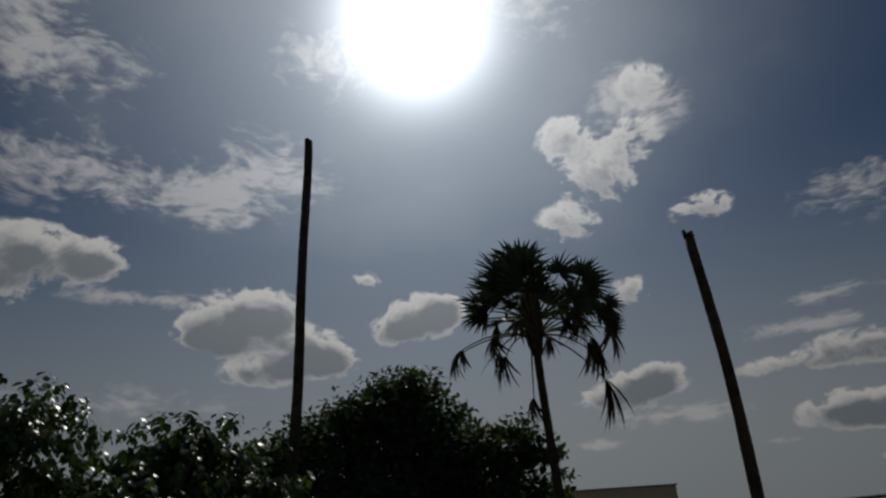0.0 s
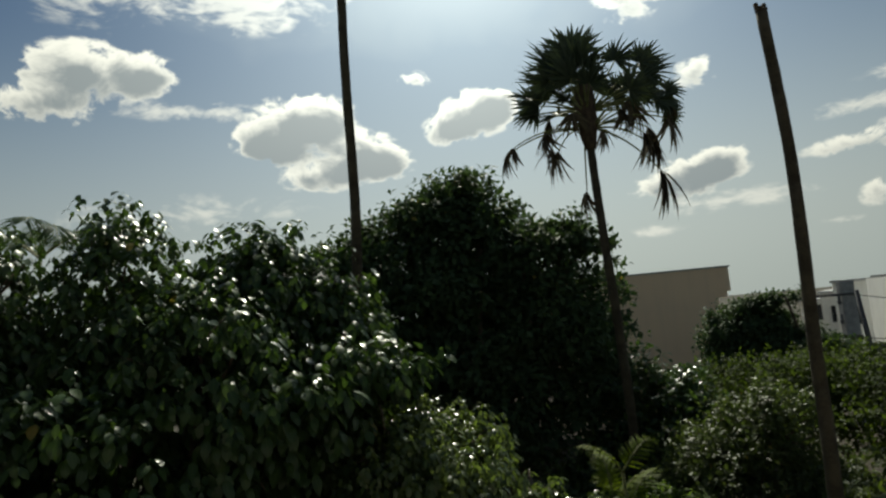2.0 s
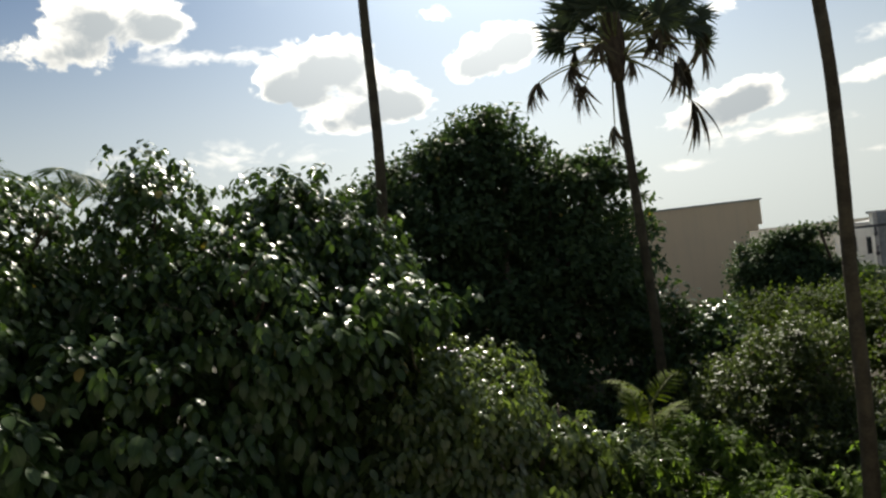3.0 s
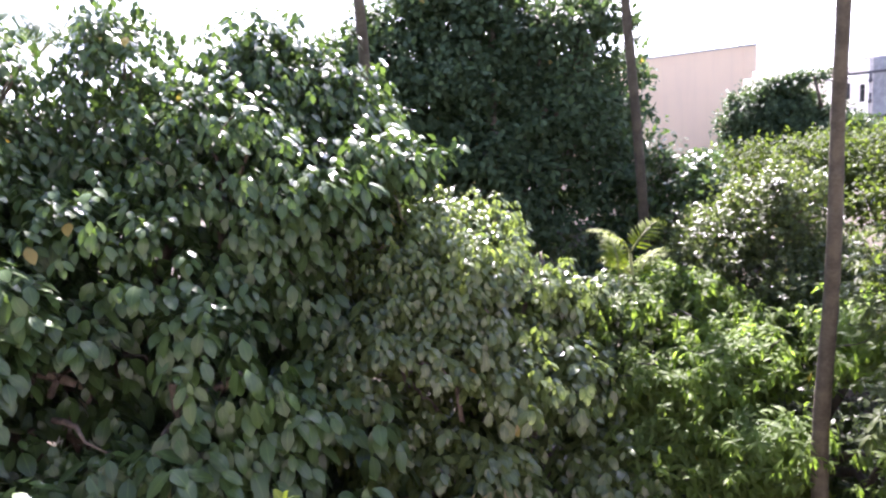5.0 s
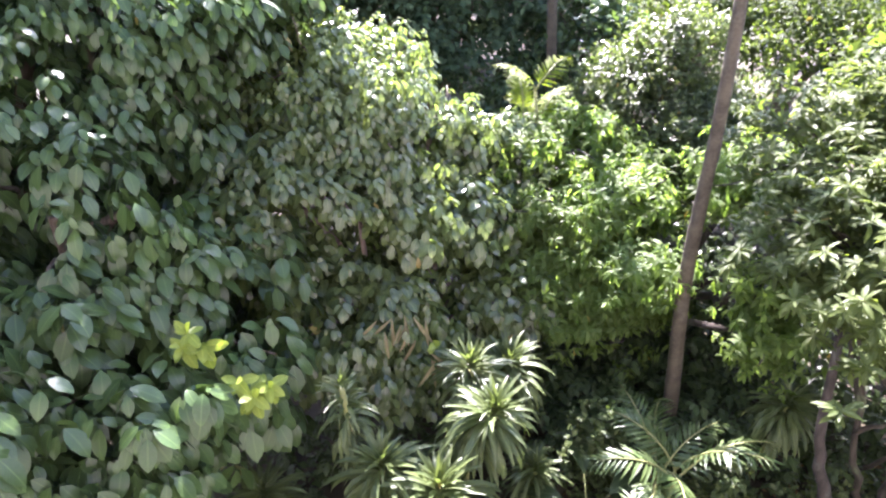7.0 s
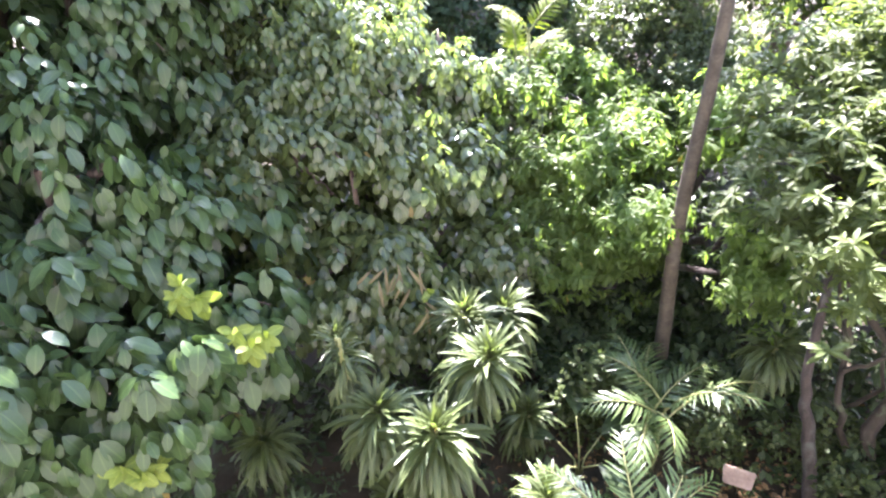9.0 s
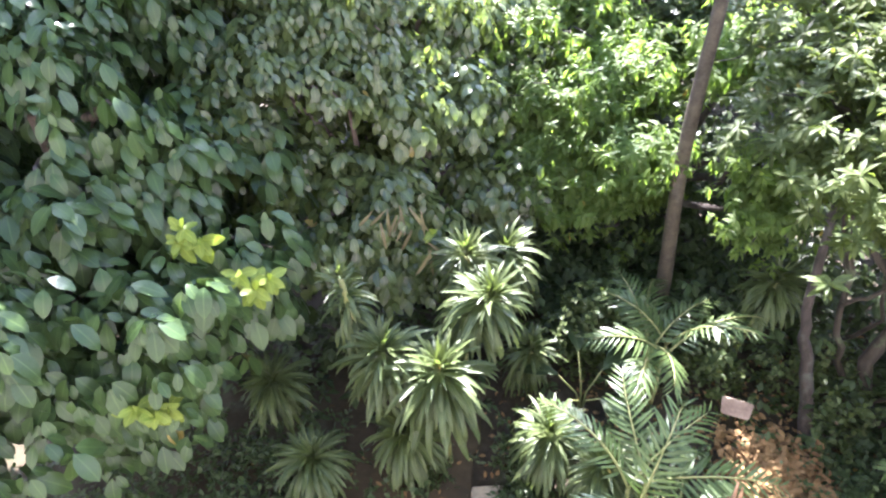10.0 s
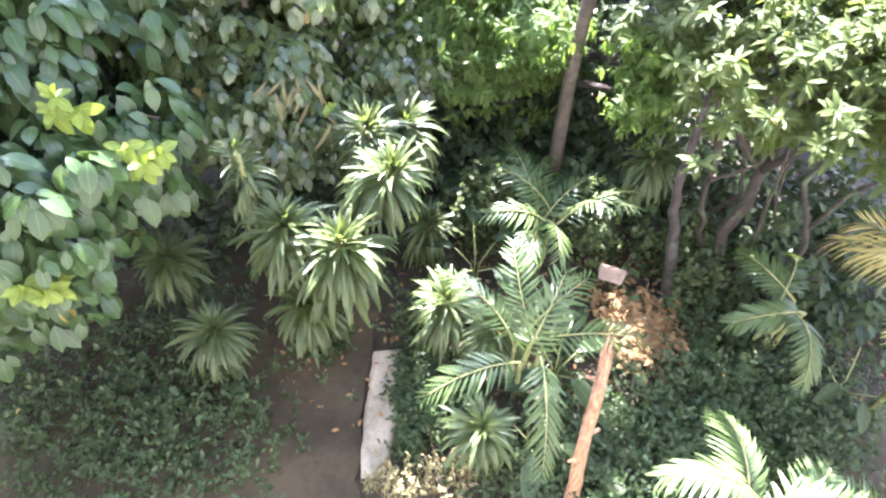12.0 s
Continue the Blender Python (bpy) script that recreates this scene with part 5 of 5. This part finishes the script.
undergrowth("fern_bed", "broad-leaved shade plants below the trees", [
    (28, 6.2, 1.4, 0.8, 1.0, 260), (12, 6.4, 1.2, 0.6, 0.9, 200), (-14, 5.6, 1.6, 0.7, 0.9, 240), (45, 7.4, 1.5, 0.6, 1.1, 170), (37, 7.6, 1.2, 0.6, 1.3, 150), (53, 7.2, 1.2, 0.6, 1.3, 150), (45, 5.4, 0.8, 0.5, 0.4, 60), (50, 6.6, 1.0, 0.5, 1.3, 200), (57, 6.4, 0.8, 0.5, 1.2, 160), (-12, 9.6, 2.0, 1.0, 1.7, 320), (-22, 9.8, 1.6, 0.9, 1.7, 260), (0, 8.6, 2.5, 0.8, 1.6, 260),
    (20, 9.8, 2.5, 0.8, 2.0, 420), (10, 9.0, 1.2, 0.6, 1.9, 220), (24, 8.6, 1.4, 0.6, 1.7, 260), (15, 8.2, 1.2, 0.5, 1.5, 200), (-34, 8.5, 3.0, 1.2, 1.8, 260), (12, 7.2, 1.6, 0.7, 1.4, 320), (19, 7.4, 1.4, 0.7, 1.5, 280), (6, 7.6, 1.4, 0.8, 1.4, 280), (26, 7.4, 1.2, 0.7, 1.3, 220), (9, 12.0, 2.0, 1.0, 1.9, 420), (17, 12.8, 2.2, 1.0, 2.1, 420), (26, 12.4, 2.2, 1.0, 2.0, 360), (4, 10.5, 1.5, 1.0, 1.8, 300), (1.5, 9.6, 1.0, 0.8, 1.8, 220), (-3, 10.8, 1.4, 0.8, 1.9, 220), (35.5, 8.8, 1.2, 0.6, 1.7, 220)], FAR, LEAF_COVER, 0.15, 112, 7, "hang")
undergrowth("white_shrub", "small pale-leaved shrub catching the sun", [(39.5, 5.8, 0.4, 0.35, 0.8, 110), (44, 5.4, 0.35, 0.3, 0.8, 90), (30, 5.5, 0.4, 0.4, 0.9, 110), (15.5, 5.3, 0.4, 0.25, 1.3, 190), (18.5, 5.3, 0.3, 0.25, 1.2, 110)], TINY, LEAF_SMALL, 0.08, 113, 8, category="shrub")


def dry_shrub():
    """A see-through bush of thin upright straw-coloured stalks with small curled leaves."""
    rng = np.random.default_rng(114)
    root = thing("dry_shrub", "small dry straw-coloured shrub beside the path", "shrub", (0.36, 2.07, 0))
    stalks, pos, dirs, nrm, size = [], [], [], [], []
    for k in range(90):
        foot = np.array((rng.uniform(-0.45, 0.5), rng.normal(0, 0.1), 0.0))
        top = foot + np.array((rng.normal(0, 0.1), rng.normal(0, 0.08), rng.uniform(0.25, 0.62)))
        stalks.append(branch(foot, top, 0.005, 0.0025, rng, 0, 4, 0.08, 4))
        for j in range(11):
            t = 0.35 + 0.65 * j / 10
            pos.append(foot + (top - foot) * t)
            dirs.append((rng.normal(), rng.normal(), 0.5))
            nrm.append((rng.normal(0, 0.6), rng.normal(0, 0.6), 1.0))
            size.append(rng.uniform(0.025, 0.055))
    part("stalk_work", mesh_of("stalk_work", *joined(stalks), LEAF_STRAW), root, kind="stuff")
    part("leaves", leaf_mesh("leaves", [(LANCE, np.array(pos), np.array(dirs), np.array(nrm), np.array(size))], LEAF_STRAW), root, kind="stuff")


dry_shrub()


# ---- fresh shoots on the big tree ----
def young_shoots():
    """Whorls of fresh leaves at twig ends that face the house."""
    rng = np.random.default_rng(120)
    one = single_leaf("young_leaf", BIG, LEAF_YOUNG)
    up = np.array((0, 0, 1.0))
    # bearing, distance, height of the twig's end, leaf length
    for az, dist, z, length in (
            (-23.0, 4.15, 2.73, 0.2), (-21.2, 4.2, 2.74, 0.18), (-24.2, 4.2, 2.88, 0.17), (-27.6, 4.4, 3.3, 0.17), (-26.6, 4.4, 3.15, 0.19), (-28.4, 4.4, 3.2, 0.16),
            (-37.5, 3.75, 2.3, 0.19), (-36.2, 3.8, 2.25, 0.17), (-39.0, 3.8, 2.4, 0.18)):
        tip = at(az, dist, z) - np.array(broad.location)
        out = unit(np.array((0.12, -0.75, 0.6)) + rng.normal(0, 0.12, 3))
        side = unit(np.cross(out, up))
        other = np.cross(side, out)
        for k in range(9):
            a = k * 2.39996 + rng.normal(0, 0.2)
            radial = side * math.cos(a) + other * math.sin(a)
            age = k / 8
            d = radial * (0.35 + 0.5 * age) + out * (0.9 - 0.8 * age) - up * (rng.uniform(0.0, 0.2) + 0.75 * age)
            nrm = out * 0.8 + up * 0.5 - radial * 0.3 + rng.normal(0, 0.2, 3)
            part("young_leaf", one, broad, "fresh yellow-green leaf", turned(tip - out * 0.07 * age, d, nrm, length * (0.65 + 0.6 * age) * rng.uniform(0.85, 1.15)))


young_shoots()


# ---- paddle-leaved plants between the palms ----
PADDLES = [single_leaf("leaf", Leaf(8, w, 0.05, c, 0.9, 0.015), LEAF_COVER) for w, c in ((0.2, 0.25), (0.17, 0.4))]


def paddle_plant(place, leaves, seed, length=0.5):
    """Big undivided leaves on stalks from one root. leaves: azimuth, lift of the blade, stalk length."""
    rng = np.random.default_rng(seed)
    root = thing("paddle_leaf_plant", "shade plant with large undivided paddle leaves", "plant", place, group="paddle-leaved plants")
    for k, (az, lift, stalk) in enumerate(leaves):
        a = radians(az)
        out = np.array((math.sin(a), math.cos(a), 0.0))
        end = out * stalk * 0.45 + np.array((0, 0, stalk))
        pts = [(0, 0, -0.03), tuple(out * stalk * 0.1 + np.array((0, 0, stalk * 0.6))), tuple(end)]
        stem = part("stalk", mesh_of("stalk", *tube(pts, [0.012, 0.01, 0.007], 6), STALK), root)
        e = radians(lift)
        d = out * math.cos(e) + np.array((0, 0, math.sin(e)))
        nrm = -out * math.sin(e) + np.array((0, 0, math.cos(e))) + rng.normal(0, 0.12, 3)
        part("leaf", PADDLES[k % 2], stem, matrix=turned(end, d, nrm, length * rng.uniform(0.85, 1.2)))
    return root


paddle_plant(at(32.0, 3.55), [(70, 5, 0.5), (20, 20, 0.55), (150, 0, 0.4), (-40, 15, 0.5), (250, 5, 0.4)], 131)
paddle_plant(at(16.0, 4.6), [(60, 10, 0.6), (0, 25, 0.7), (140, 0, 0.5), (-70, 15, 0.6), (220, 0, 0.5)], 132, 0.55)
paddle_plant(at(33.0, 2.7), [(200, 0, 0.4), (120, 5, 0.45), (-60, 10, 0.5), (30, 20, 0.5)], 133, 0.45)
paddle_plant(at(63.0, 5.4), [(200, -10, 0.6), (250, 0, 0.7), (150, -5, 0.55), (300, 10, 0.6), (30, 15, 0.7)], 134, 0.32)
